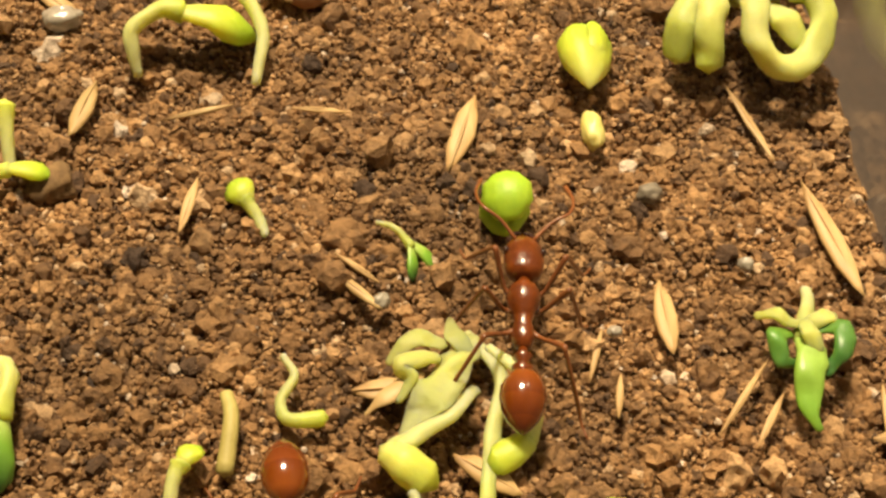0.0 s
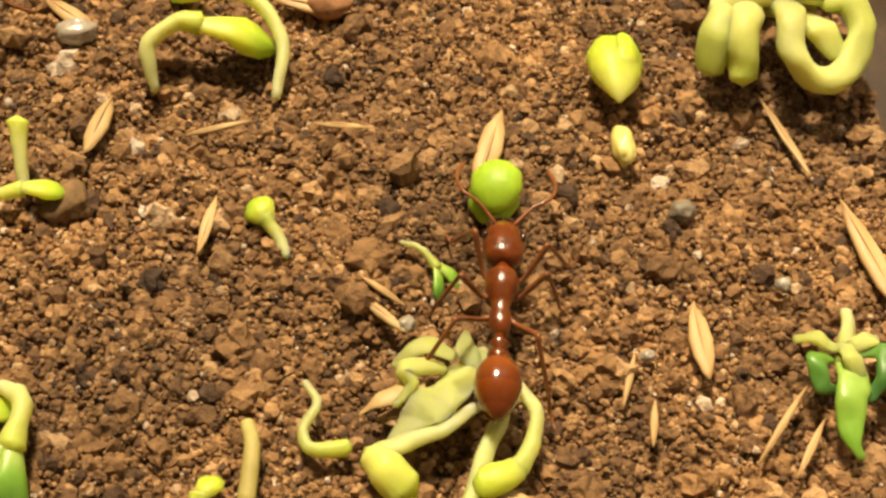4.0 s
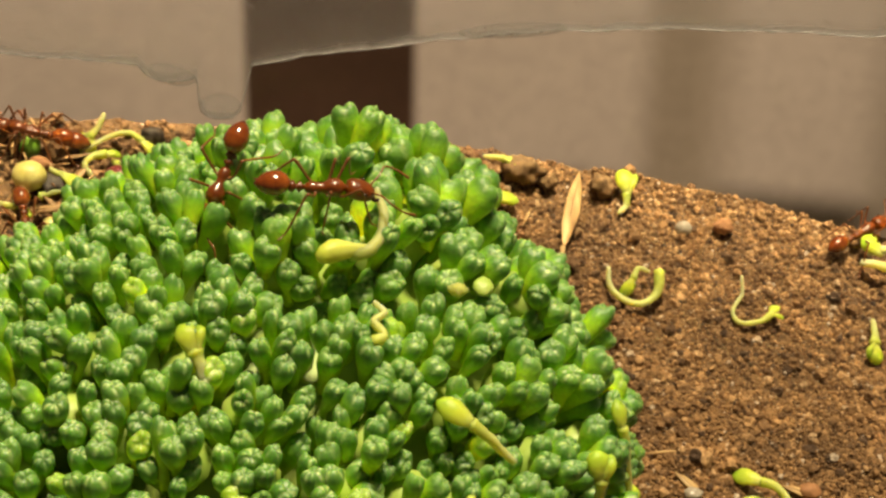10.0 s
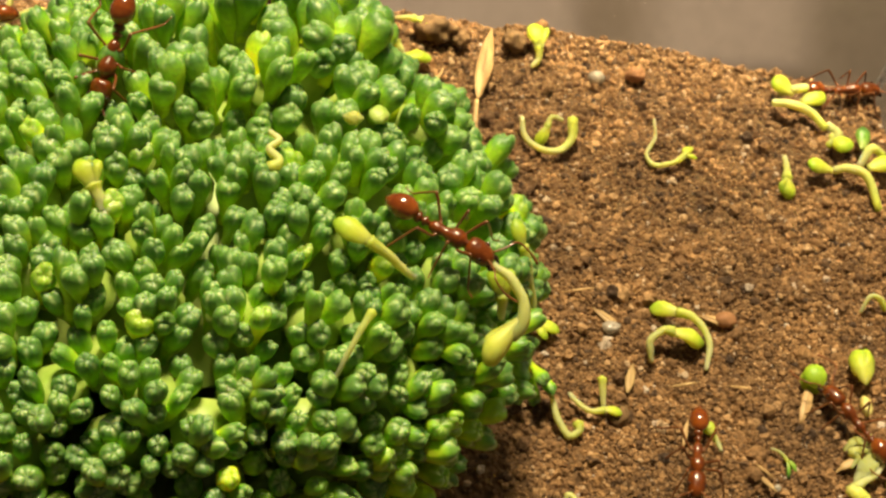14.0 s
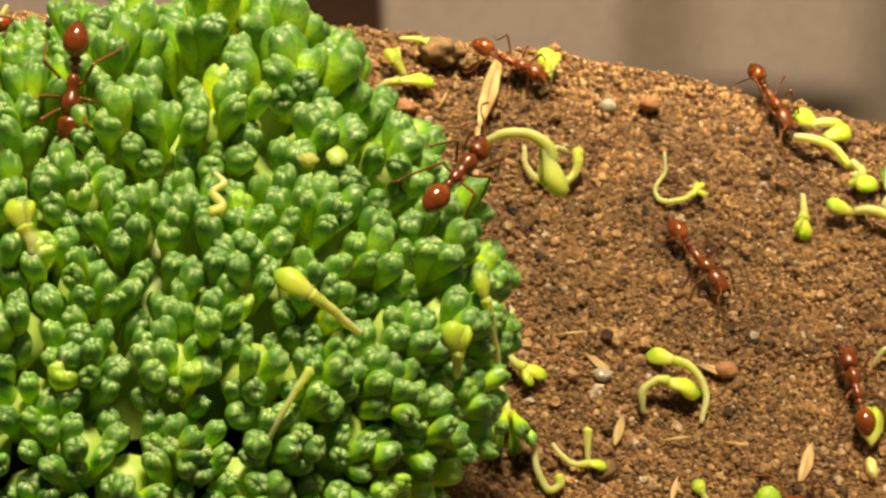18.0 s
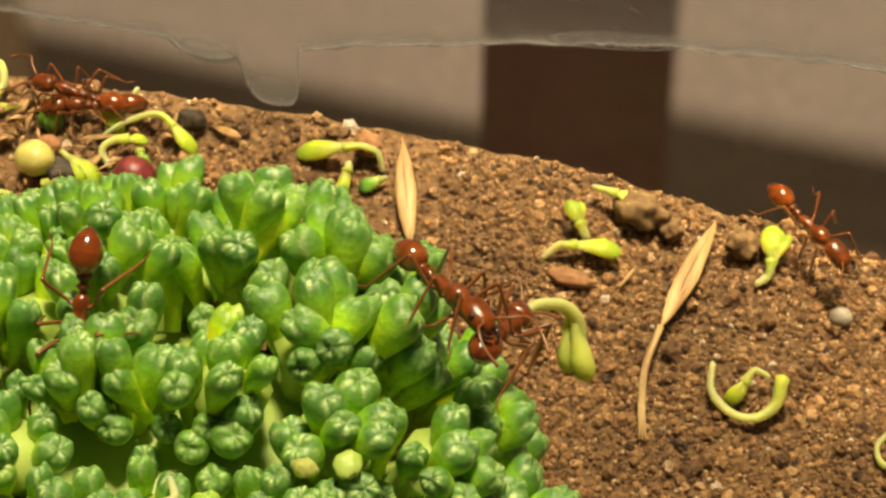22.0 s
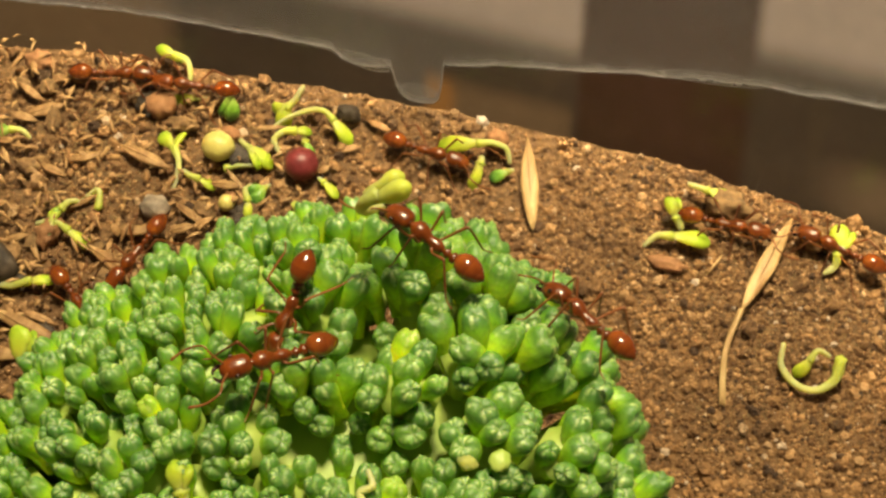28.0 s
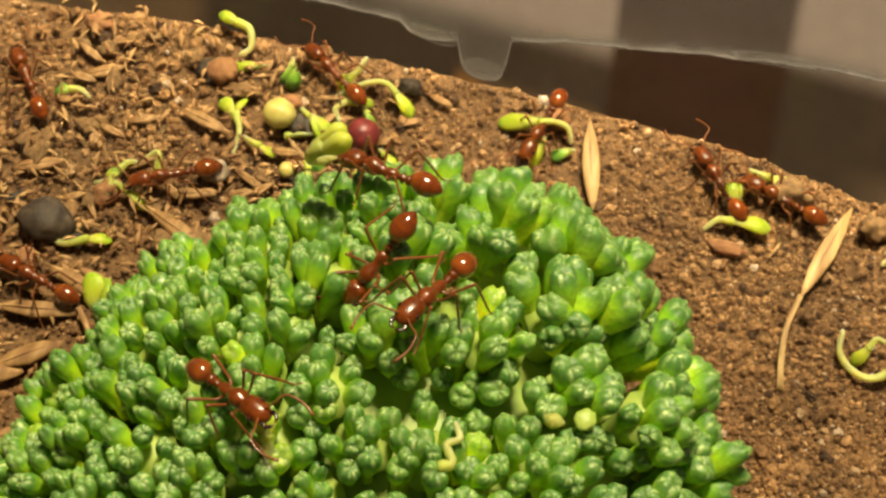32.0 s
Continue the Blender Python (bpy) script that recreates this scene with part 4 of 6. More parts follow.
def things_on_soil():
    curl = "pale yellow sprouted seed curled on the soil"
    # beside the broccoli, towards the front of the box
    sprout([(2.95, 0.26, 0.03), (2.93, 0.38, 0.13), (3.03, 0.46, 0.17), (3.12, 0.46, 0.16)], 0.05, (0.24, 0.105), 1, curl)
    sprout([(3.38, 0.20, 0.03), (3.42, 0.42, 0.12), (3.32, 0.6, 0.16), (3.2, 0.66, 0.14)], 0.045, (0.2, 0.075), 1, curl)
    sprout([(4.81, 0.79, 0.02), (4.88, 0.88, 0.11), (4.96, 0.87, 0.11), (5.03, 0.82, 0.03)], 0.035, None, 0, "small pale hooked sprout stem on the soil")
    sprout([(3.39, -1.03, 0.05), (3.42, -1.12, 0.06), (3.37, -1.2, 0.05), (3.39, -1.27, 0.05), (3.5, -1.28, 0.06)], 0.03, None, 0, "thin pale wriggly root piece on the soil")
    sprout([(2.09, -1.05, 0.03), (2.13, -0.93, 0.12), (2.24, -1.06, 0.07), (2.36, -1.06, 0.09)], 0.04, (0.13, 0.055), 1, curl)
    sprout([(2.46, -1.0, 0.1), (2.53, -1.08, 0.13), (2.5, -1.22, 0.12)], 0.05, (0.2, 0.07), 2, "sprouted seed with a dark green leaf tip", GREEN)
    sprout([(2.90, -1.56, 0.10), (2.92, -1.72, 0.08), (3.05, -1.81, 0.07), (3.14, -1.81, 0.07)], 0.045, (0.18, 0.075), 2, curl)
    sprout([(3.75, -1.58, 0.10), (3.79, -1.72, 0.08), (3.88, -1.75, 0.1), (3.98, -1.77, 0.1)], 0.04, (0.24, 0.08), 2, curl, spread=0.6)
    sprout([(4.61, -1.98, 0.04), (4.58, -1.84, 0.12), (4.48, -1.79, 0.13)], 0.042, (0.18, 0.06), 1, curl)
    sprout([(1.99, 1.04, 0.15), (1.92, 0.76, 0.10), (1.99, 0.6, 0.10), (2.06, 0.55, 0.11)], 0.05, (0.16, 0.07), 2, curl, spread=0.9)
    sprout([(2.09, -0.06, 0.12), (2.12, -0.26, 0.08), (2.19, -0.41, 0.06), (2.28, -0.38, 0.06), (2.28, -0.31, 0.07)], 0.045, None, 0, "hooked pale green stem piece on the soil")
    sprout([(2.25, -0.04, 0.05), (2.30, -0.12, 0.06), (2.39, -0.2, 0.06), (2.5, -0.2, 0.08)], 0.032, (0.12, 0.05), 1, curl)
    sprout([(2.5, -0.17, 0.06), (2.49, -0.08, 0.12), (2.49, 0.02, 0.17)], 0.042, None, 0, "short upright pale sprout piece")
    sprout([(3.37, -0.52, 0.03), (3.345, -0.44, 0.05), (3.31, -0.38, 0.07)], 0.034, (0.085, 0.062), 1, "tiny pale sprout with a knob on the soil")
    # loose floret bud
    ob = sprout([(1.70, 0.62, 0.08), (1.84, 0.42, 0.12), (1.9, 0.2, 0.15), (1.91, 0.08, 0.17)], 0.055, None, 0, "broken green floret bud with a pale stem on the soil", name="loose_floret")
    base = np.array([ob.location[0], ob.location[1], 0]) / CM
    for k in range(6):
        a = k * 1.05
        v, f, h, s = bud_shape(k)
        m = frame_to((0.45 * math.cos(a), -0.8, 0.45 * math.sin(a)), k) * 0.27
        part("bud", Geo().add(v @ m.T + np.array([1.91, 0.1, 0.19]) - base + 0.05 * np.array([math.cos(a), 0, math.sin(a)]), f, h, s), BUD_MANY, ob)
    # heap of stems at the right wall
    heap = thing("sprout_heap", "tangled heap of pale yellow curled sprouts at the clear wall", "sprouts", (5.29, 0.42, 0))
    runs = [
        ([(5.12, 0.40, 0.12), (5.06, 0.32, 0.24), (5.02, 0.24, 0.22), (5.0, 0.17, 0.13)], [0.04, 0.055, 0.065, 0.05], 0.8),
        ([(5.2, 0.4, 0.18), (5.14, 0.3, 0.26), (5.11, 0.2, 0.22), (5.11, 0.1, 0.13)], [0.05, 0.07, 0.08, 0.055], 0.8),
        ([(5.24, 0.42, 0.2), (5.3, 0.31, 0.28), (5.28, 0.16, 0.26), (5.33, 0.06, 0.2), (5.44, 0.04, 0.18), (5.52, 0.1, 0.2), (5.58, 0.22, 0.26), (5.55, 0.32, 0.3), (5.46, 0.34, 0.28)], [0.05, 0.055, 0.05, 0.05, 0.052, 0.055, 0.06, 0.055, 0.04], 0.85),
        ([(5.36, 0.32, 0.22), (5.42, 0.22, 0.25), (5.48, 0.15, 0.2)], [0.05, 0.09, 0.06], 0.5),
        ([(5.08, 0.44, 0.16), (5.22, 0.41, 0.27), (5.38, 0.4, 0.3), (5.55, 0.38, 0.24)], [0.05, 0.08, 0.085, 0.06], 0.6),
        ([(5.41, 0.38, 0.2), (5.47, 0.57, 0.3), (5.52, 0.74, 0.38), (5.56, 0.88, 0.42), (5.47, 0.92, 0.4)], [0.045, 0.06, 0.062, 0.055, 0.05], 0.8),
        ([(5.29, 0.52, 0.15), (5.41, 0.72, 0.22), (5.31, 0.82, 0.25), (5.18, 0.82, 0.18)], [0.03, 0.05, 0.052, 0.036], 0.72),
        ([(5.12, 0.68, 0.05), (5.18, 0.76, 0.16), (5.27, 0.7, 0.2), (5.31, 0.6, 0.14)], [0.03, 0.05, 0.052, 0.036], 0.72),
    ]
    for k, (run, rad, flat) in enumerate(runs):
        v, f, h = tube(np.array(run) - np.array([5.29, 0.42, 0]), rad, 14, 34, flat)
        v = v + 0.022 * np.array([noise.noise_vector(Vector(q) * 9 + Vector((k, 0, 0)))[:] for q in v])
        part("stem", Geo().add(v, f, (0.35 + 0.5 * h) if k > 1 else 0.3 + 0.7 * h), SPROUT, heap)
    for k, (x, y, z, dx, dy, w) in enumerate([(5.1, 0.62, 0.2, -0.3, 0.5, 0.07), (5.22, 0.55, 0.24, 0.4, 0.3, 0.08), (5.12, 0.36, 0.2, -0.5, -0.3, 0.075), (5.38, 0.8, 0.4, -0.6, 0.2, 0.08)]):
        v, f, h = seed_leaf(0.22, w)
        part("seed_leaf", Geo().add(v @ frame_to((dx, dy, 0.1)).T + np.array([x - 5.2, y - 0.4, z]), f, h), LEAF, heap)
    # the heap further back along the right wall
    heap = thing("sprout_heap", "small heap of yellow sprouts and leaves by the clear wall", "sprouts", (4.9, 2.6, 0))
    for run in ([(4.5, 3.0, 0.08), (4.62, 2.92, 0.16), (4.8, 2.85, 0.14), (4.92, 2.7, 0.1)], [(4.6, 3.15, 0.05), (4.75, 3.1, 0.18), (4.9, 3.16, 0.12)], [(4.95, 2.75, 0.1), (5.0, 2.6, 0.14), (4.9, 2.5, 0.1)],
                [(4.9, 2.24, 0.08), (5.0, 2.2, 0.16), (5.15, 2.12, 0.15), (5.23, 1.85, 0.04)], [(5.15, 2.3, 0.08), (5.25, 2.42, 0.18), (5.38, 2.4, 0.12)]):
        part("stem", Geo().add(*tube(np.array(run) - np.array([4.9, 2.6, 0]), [0.034, 0.042, 0.034], 10, 18)), SPROUT, heap)
    for x, y, dx, dy, w, mat in ((4.95, 2.62, 0.3, -0.6, 0.1, LEAF), (4.86, 2.2, -0.5, 0.1, 0.08, LEAF), (5.2, 2.25, 0.5, 0.1, 0.09, LEAF), (4.7, 3.08, -0.4, 0.3, 0.1, LEAF), (5.2, 2.45, 0.1, 0.5, 0.07, GREEN), (4.75, 2.98, 0.5, 0.2, 0.1, LEAF)):
        v, f, h = seed_leaf(0.24, w)
        part("seed_leaf", Geo().add(v @ frame_to((dx, dy, 0.1)).T + np.array([x - 4.9, y - 2.6, 0.12]), f, h), mat, heap)
    sprout([(4.47, 2.36, 0.1), (4.45, 2.22, 0.1), (4.44, 2.12, 0.09)], 0.05, (0.16, 0.08), 2, "short yellow sprout with a swollen seed leaf")
    # buds and seeds near the ants
    ob = thing("leaf_bud", "fresh light green folded leaf bud on the soil", "bud", (4.63, 0.2, 0.0))
    for k, (w, size) in enumerate(((0.112, 1.3), (0.07, 1.1))):
        v, f, h, _ = lathe([(0, 0.3 * w), (0.02, 0.75 * w), (0.07 * size, w), (0.14 * size, 0.9 * w), (0.2 * size, 0.5 * w), (0.25 * size, 0.08 * w)], 16, 3, 0.08, 0.8)
        v = v + 0.012 * np.array([noise.noise_vector(Vector(q) * 12 + Vector((k, 0, 0)))[:] for q in v])
        part("seed_leaf", Geo().add(v @ frame_to((-0.12 - 0.1 * k, -0.95, 0.12), 0.3 + k).T + np.array([0.04 + 0.04 * k, 0.15, 0.08 + 0.025 * k]), f, 1 - h), LEAF, ob)
    stone((4.62, -0.12, 0.05), (0.042, 0.09, 0.045), CREAM_SEED, "small yellow tan seed on the soil", "seed", 3, 0.22, "yellow_seed")
    ob = thing("green_sprig", "sprig with pale torn base and curled dark green leaves", "sprig", (5.14, -1.14, 0))
    v, f, h = tube([(0.10, 0.24, 0.06), (0.06, 0.12, 0.09), (0.01, 0.0, 0.1)], [0.02, 0.03, 0.045], 9, 14, 0.7)
    part("stem", Geo().add(v + 0.012 * np.array([noise.noise_vector(Vector(q) * 16)[:] for q in v]), f, h), SPROUT, ob)
    for pts, rad, tone_at, mat in (
        ([(0.02, 0.02, 0.1), (0.0, -0.1, 0.12), (-0.03, -0.22, 0.08), (-0.01, -0.32, 0.04)], [0.05, 0.062, 0.04, 0.012], (0.25, 0.35), GREEN),
        ([(-0.03, 0.03, 0.11), (-0.1, 0.0, 0.15), (-0.1, -0.08, 0.13), (-0.05, -0.1, 0.1)], [0.02, 0.035, 0.03, 0.012], (0.7, 0.3), GREEN),
        ([(0.05, 0.03, 0.11), (0.13, 0.02, 0.15), (0.12, -0.07, 0.14), (0.05, -0.13, 0.1)], [0.02, 0.035, 0.035, 0.015], (0.75, 0.25), GREEN),
        ([(0.0, 0.05, 0.12), (-0.08, 0.08, 0.15), (-0.13, 0.1, 0.12)], [0.03, 0.035, 0.02], (0.0, 0.0), PALE),
        ([(0.03, 0.05, 0.12), (0.1, 0.07, 0.14), (0.15, 0.1, 0.1)], [0.03, 0.034, 0.016], (0.0, 0.0), PALE),
        ([(0.0, 0.06, 0.12), (0.02, 0.0, 0.15), (0.03, -0.06, 0.13)], [0.03, 0.042, 0.02], (0.0, 0.0), PALE),
    ):
        v, f, h = tube(pts, rad, 12, 18, 0.42)
        v = v + 0.016 * np.array([noise.noise_vector(Vector(q) * 15 + Vector((rad[0] * 90, 0, 0)))[:] for q in v])
        part("leaf", Geo().add(v, f, tone_at[0] + tone_at[1] * h), mat, ob)
    sprout([(3.76, -0.5, 0.06), (3.82, -0.55, 0.08), (3.87, -0.62, 0.06)], 0.02, (0.13, 0.035), 2, "curled dark green leaf scrap on the soil", GREEN, spread=0.9)
    solid("stem_piece", Geo().add(*tube([(0.0, 0.14, 0.07), (0.01, 0.04, 0.08), (-0.02, -0.13, 0.05)], [0.022, 0.026, 0.03], 9, 14)), OLIVE, "short olive yellow stem piece on the soil", "stem", (3.2, -1.31, 0))
    sprout([(2.99, -1.56, 0.04), (3.02, -1.47, 0.08), (3.05, -1.42, 0.09)], 0.04, (0.08, 0.05), 1, "pale sprout tip on the soil")
    husk((4.78, -1.45, 0.04), (5.02, -1.18, 0.06), 0.013, "thin dry straw sliver on the soil", 0.8)
    husk((4.46, -1.36, 0.05), (4.5, -1.2, 0.07), 0.014, "thin dry straw sliver on the soil", 0.8)
    husk((3.5, 0.03, 0.08), (3.72, 0.02, 0.05), 0.014, "thin dry straw sliver on the soil", 0.8)
    husk((3.58, -0.7, 0.06), (3.74, -0.88, 0.06), 0.02, "bent tan straw piece on the soil", 0.7)
    stone((3.74, -0.84, 0.06), (0.03, 0.028, 0.025), PEARL, "tiny white grain on the soil", seed=70)
    stone((4.52, -1.02, 0.05), (0.026, 0.02, 0.02), PEARL, "tiny white grain on the soil", seed=71)
    # in the open soil behind
    sprout([(2.14, 2.62, 0.17), (2.16, 2.47, 0.09), (2.30, 2.36, 0.06), (2.44, 2.35, 0.06), (2.57, 2.45, 0.09), (2.58, 2.62, 0.18)], 0.05, None, 0, "pale U-shaped sprout lying on the soil")
    sprout([(2.5, 2.62, 0.15), (2.4, 2.63, 0.17), (2.36, 2.55, 0.13)], 0.035, (0.15, 0.055), 1, "small curled sprout inside a U-shaped one")
    sprout([(3.30, 2.63, 0.2), (3.31, 2.5, 0.11), (3.23, 2.36, 0.05), (3.29, 2.25, 0.04), (3.45, 2.27, 0.05), (3.57, 2.34, 0.09)], 0.032, (0.1, 0.05), 2, "thin hook-shaped pale sprout on the soil", spread=1.2)
    husk((1.99, 3.72, 0.10), (1.77, 2.80, 0.14), 0.075, "long tan grain husk with a stalk lying on the soil", tail=[(1.77, 2.82, 0.13), (1.73, 2.5, 0.12), (1.76, 2.25, 0.07), (1.81, 2.05, 0.03)])
    husk((-0.24, 3.82, 0.14), (0.02, 3.06, 0.05), 0.075, "pointed tan grain husk leaning on the soil")
    sprout([(0.91, 3.17, 0.05), (1.0, 3.27, 0.09), (1.12, 3.29, 0.12)], 0.045, (0.24, 0.085), 1, curl)
    sprout([(1.16, 3.38, 0.08), (1.1, 3.46, 0.14)], 0.05, (0.15, 0.06), 2, "stubby yellow sprout leaning on another")
    sprout([(1.12, 3.79, 0.10), (1.22, 3.76, 0.14), (1.3, 3.75, 0.14)], 0.04, (0.2, 0.07), 2, curl)
    sprout([(2.33, 3.34, 0.04), (2.39, 3.4, 0.06), (2.39, 3.5, 0.12)], 0.045, (0.2, 0.085), 2, "pale sprout standing on the soil by the clear wall")
    sprout([(-0.33, 3.60, 0.04), (-0.38, 3.68, 0.13), (-0.5, 3.68, 0.16), (-0.62, 3.65, 0.15)], 0.04, (0.3, 0.085), 1, curl)
    sprout([(-0.55, 3.56, 0.12), (-0.55, 3.5, 0.1)], 0.045, (0.2, 0.06), 1, "short yellow sprout on the soil")
    sprout([(-0.28, 3.54, 0.06), (-0.32, 3.51, 0.06)], 0.04, (0.14, 0.055), 1, "short green sprout on the soil", GREEN)
    stone((-0.48, 3.76, 0.08), (0.1, 0.09, 0.085), ORANGE, "round orange stone against the clear wall", seed=4)
    stone((1.48, 3.68, 0.09), (0.17, 0.12, 0.12), CLOD, "large brown soil clod by the clear wall", "clod", 5, 0.35, "clod")
    stone((2.90, 3.22, 0.06), (0.075, 0.065, 0.07), PEARL, "small shiny white stone on the soil", seed=6, rough=0.15)
    stone((3.27, 3.29, 0.05), (0.09, 0.07, 0.07), ORANGE, "small tan stone on the soil", seed=7)
    stone((1.12, 3.08, 0.04), (0.16, 0.06, 0.05), ORANGE, "flat orange-brown stone on the soil", seed=8)
    stone((2.2, 3.6, 0.07), (0.11, 0.1, 0.1), CLOD, "rounded dark soil clod", "clod", 9, 0.3, "clod")
    stone((1.7, 3.62, 0.05), (0.09, 0.07, 0.07), CLOD, "rounded brown soil clod by the wall", "clod", 19, 0.3, "clod")
    husk((1.45, 3.08, 0.04), (1.53, 3.27, 0.06), 0.012, "thin pale straw sliver on the soil", 0.8)
    # in front
    stone((1.73, -1.40, 0.1), (0.18, 0.16, 0.13), DARKSTONE, "dark rough pebble in the shade of the broccoli", "pebble", 10, 0.55)
    stone((2.3, -1.18, 0.05), (0.10, 0.09, 0.07), CLOD, "light brown soil clod under a sprout", "clod", 11, 0.3, "clod")
    stone((2.67, 0.57, 0.04), (0.075, 0.055, 0.05), PEARL, "rough light grey pebble on the soil", seed=12)
    stone((3.62, 0.66, 0.05), (0.09, 0.07, 0.06), ORANGE, "smooth pinkish pebble on the soil", seed=13, rough=0.15)
    stone((4.78, -0.42, 0.03), (0.05, 0.04, 0.04), STONE, "grey pebble half sunk in the soil", seed=14)
    stone((5.06, -0.76, 0.03), (0.03, 0.026, 0.026), PEARL, "tiny white pebble in the soil", seed=15)
    stone((2.62, -0.22, 0.0), (0.085, 0.075, 0.065), CLOD, "big crumbly soil clod", "clod", 16, 0.4, "clod")
    for a, b, w in (((4.72, -0.82, 0.05), (4.70, -1.13, 0.05), 0.042), ((2.55, 0.76, 0.03), (2.74, 0.56, 0.04), 0.04), ((2.8, 0.24, 0.04), (2.7, -0.05, 0.06), 0.038), ((3.07, -0.5, 0.05), (3.15, -0.26, 0.06), 0.022),
                    ((3.4, 0.7, 0.05), (3.7, 0.6, 0.05), 0.04), ((5.42, 1.18, 0.04), (5.46, 1.42, 0.06), 0.035), ((5.33, 1.28, 0.04), (5.5, 1.2, 0.05), 0.03), ((5.36, -0.42, 0.05), (5.44, -0.95, 0.05), 0.045), ((5.3, -1.5, 0.04), (5.5, -1.52, 0.05), 0.035), ((5.4, -1.3, 0.04), (5.36, -1.7, 0.04), 0.03),
                    ((1.6, 1.1, 0.04), (1.86, 0.96, 0.05), 0.04), ((1.7, 0.9, 0.04), (1.9, 1.2, 0.05), 0.04), ((4.05, -0.28, 0.05), (4.2, 0.06, 0.07), 0.05), ((3.6, -1.18, 0.05), (3.84, -1.2, 0.06), 0.045), ((3.9, -1.44, 0.05), (4.1, -1.6, 0.04), 0.045), ((5.2, 0.1, 0.03), (5.3, -0.3, 0.03), 0.018), ((4.9, -1.5, 0.03), (5.05, -1.3, 0.05), 0.014)):
        husk(a, b, w, "small dry tan grain husk on the soil")
    for a, b in (((3.02, 0.02, 0.05), (3.3, 0.06, 0.08)), ((4.4, -1.2, 0.03), (4.48, -1.0, 0.05)), ((2.3, 0.9, 0.03), (2.6, 0.95, 0.04)), ((3.75, -0.75, 0.03), (3.6, -0.62, 0.05))):
        husk(a, b, 0.013, "thin dry straw sliver on the soil", 0.8)
    # front left, in the broccoli's shade
    sprout([(-3.38, -2.1, 0.05), (-3.2, -1.9, 0.08), (-3.16, -1.75, 0.12), (-3.15, -1.66, 0.13)], 0.05, (0.18, 0.08), 2, curl, spread=0.9)
    sprout([(-1.66, -2.0, 0.05), (-1.66, -2.2, 0.06), (-1.45, -2.34, 0.06), (-1.15, -2.36, 0.06)], 0.04, (0.2, 0.06), 1, curl)
    sprout([(-0.82, -2.36, 0.05), (-0.84, -2.2, 0.08), (-0.87, -2.05, 0.12)], 0.04, (0.16, 0.06), 1, curl)
    # the pile behind, towards the left
    sprout([(-3.24, 3.50, 0.05), (-3.16, 3.6, 0.08), (-3.22, 3.72, 0.15), (-3.34, 3.74, 0.18)], 0.05, (0.16, 0.07), 1, curl)
    sprout([(-2.94, 3.48, 0.08), (-3.05, 3.45, 0.07)], 0.03, (0.2, 0.06), 1, curl)
    sprout([(-2.75, 3.55, 0.2), (-2.74, 3.5, 0.16)], 0.035, (0.2, 0.075), 2, "dark green folded leaf on the pile", GREEN)
    sprout([(-2.16, 3.74, 0.2), (-2.2, 3.64, 0.15), (-2.26, 3.56, 0.1)], 0.045, (0.16, 0.08), 2, curl, spread=1.0)
    sprout([(-2.31, 3.38, 0.08), (-2.12, 3.54, 0.13), (-1.94, 3.58, 0.17), (-1.82, 3.52, 0.15)], 0.035, (0.2, 0.07), 1, curl)
    sprout([(-2.18, 3.15, 0.05), (-2.26, 3.24, 0.1), (-2.2, 3.32, 0.13), (-2.1, 3.36, 0.13)], 0.045, (0.12, 0.055), 1, curl)
    sprout([(-2.05, 3.36, 0.06), (-2.0, 3.3, 0.08)], 0.04, (0.14, 0.05), 1, "small green sprout on the pile", GREEN)
    stone((-1.96, 3.08, 0.12), (0.145, 0.14, 0.14), RED_SEED, "round dark red seed on the pile", "seed", 20, 0.05, "red_seed")
    stone((-2.68, 3.05, 0.12), (0.14, 0.13, 0.125), CREAM_SEED, "round cream yellow seed with a bite out of it", "seed", 21, 0.08, "cream_seed")
    stone((-2.62, 3.18, 0.14), (0.09, 0.06, 0.06), ORANGE, "reddish seed coat on a cream seed", "seed", 22, 0.1, "seed_coat")
    sprout([(-2.6, 3.2, 0.1), (-2.5, 3.15, 0.1), (-2.42, 3.11, 0.1)], 0.035, (0.2, 0.08), 2, curl)
    sprout([(-2.34, 3.0, 0.06), (-2.46, 2.95, 0.06), (-2.58, 2.9, 0.05)], 0.035, None, 0, "pale stem piece on the pile")
    sprout([(-2.16, 2.86, 0.06), (-2.19, 2.8, 0.08)], 0.04, (0.14, 0.07), 2, "small bright green leaf piece on the pile", GREEN)
    sprout([(-1.8, 3.03, 0.05), (-1.74, 3.0, 0.06)], 0.035, (0.15, 0.05), 1, "small green sprout on the pile")
    sprout([(-2.93, 2.62, 0.03), (-2.95, 2.82, 0.08), (-3.04, 2.95, 0.1)], 0.045, (0.16, 0.07), 2, curl, spread=1.1)
    sprout([(-2.11, 2.5, 0.05), (-1.9, 2.52, 0.07), (-1.84, 2.64, 0.09), (-1.9, 2.74, 0.1)], 0.035, None, 0, "tan curled root on the pile")
    stone((-1.75, 3.66, 0.07), (0.1, 0.08, 0.09), DARKSTONE, "dark mossy crumb against the clear wall", seed=23)
    sprout([(-3.9, 2.0, 0.05), (-3.75, 2.04, 0.08), (-3.6, 2.0, 0.08)], 0.04, (0.2, 0.06), 1, curl)
    sprout([(-4.05, 1.44, 0.04), (-3.9, 1.41, 0.06), (-3.72, 1.5, 0.08)], 0.045, (0.16, 0.06), 1, curl)
    sprout([(-3.62, 2.3, 0.04), (-3.5, 2.4, 0.1), (-3.45, 2.26, 0.06)], 0.04, None, 0, "pale hooked stem on the pile")
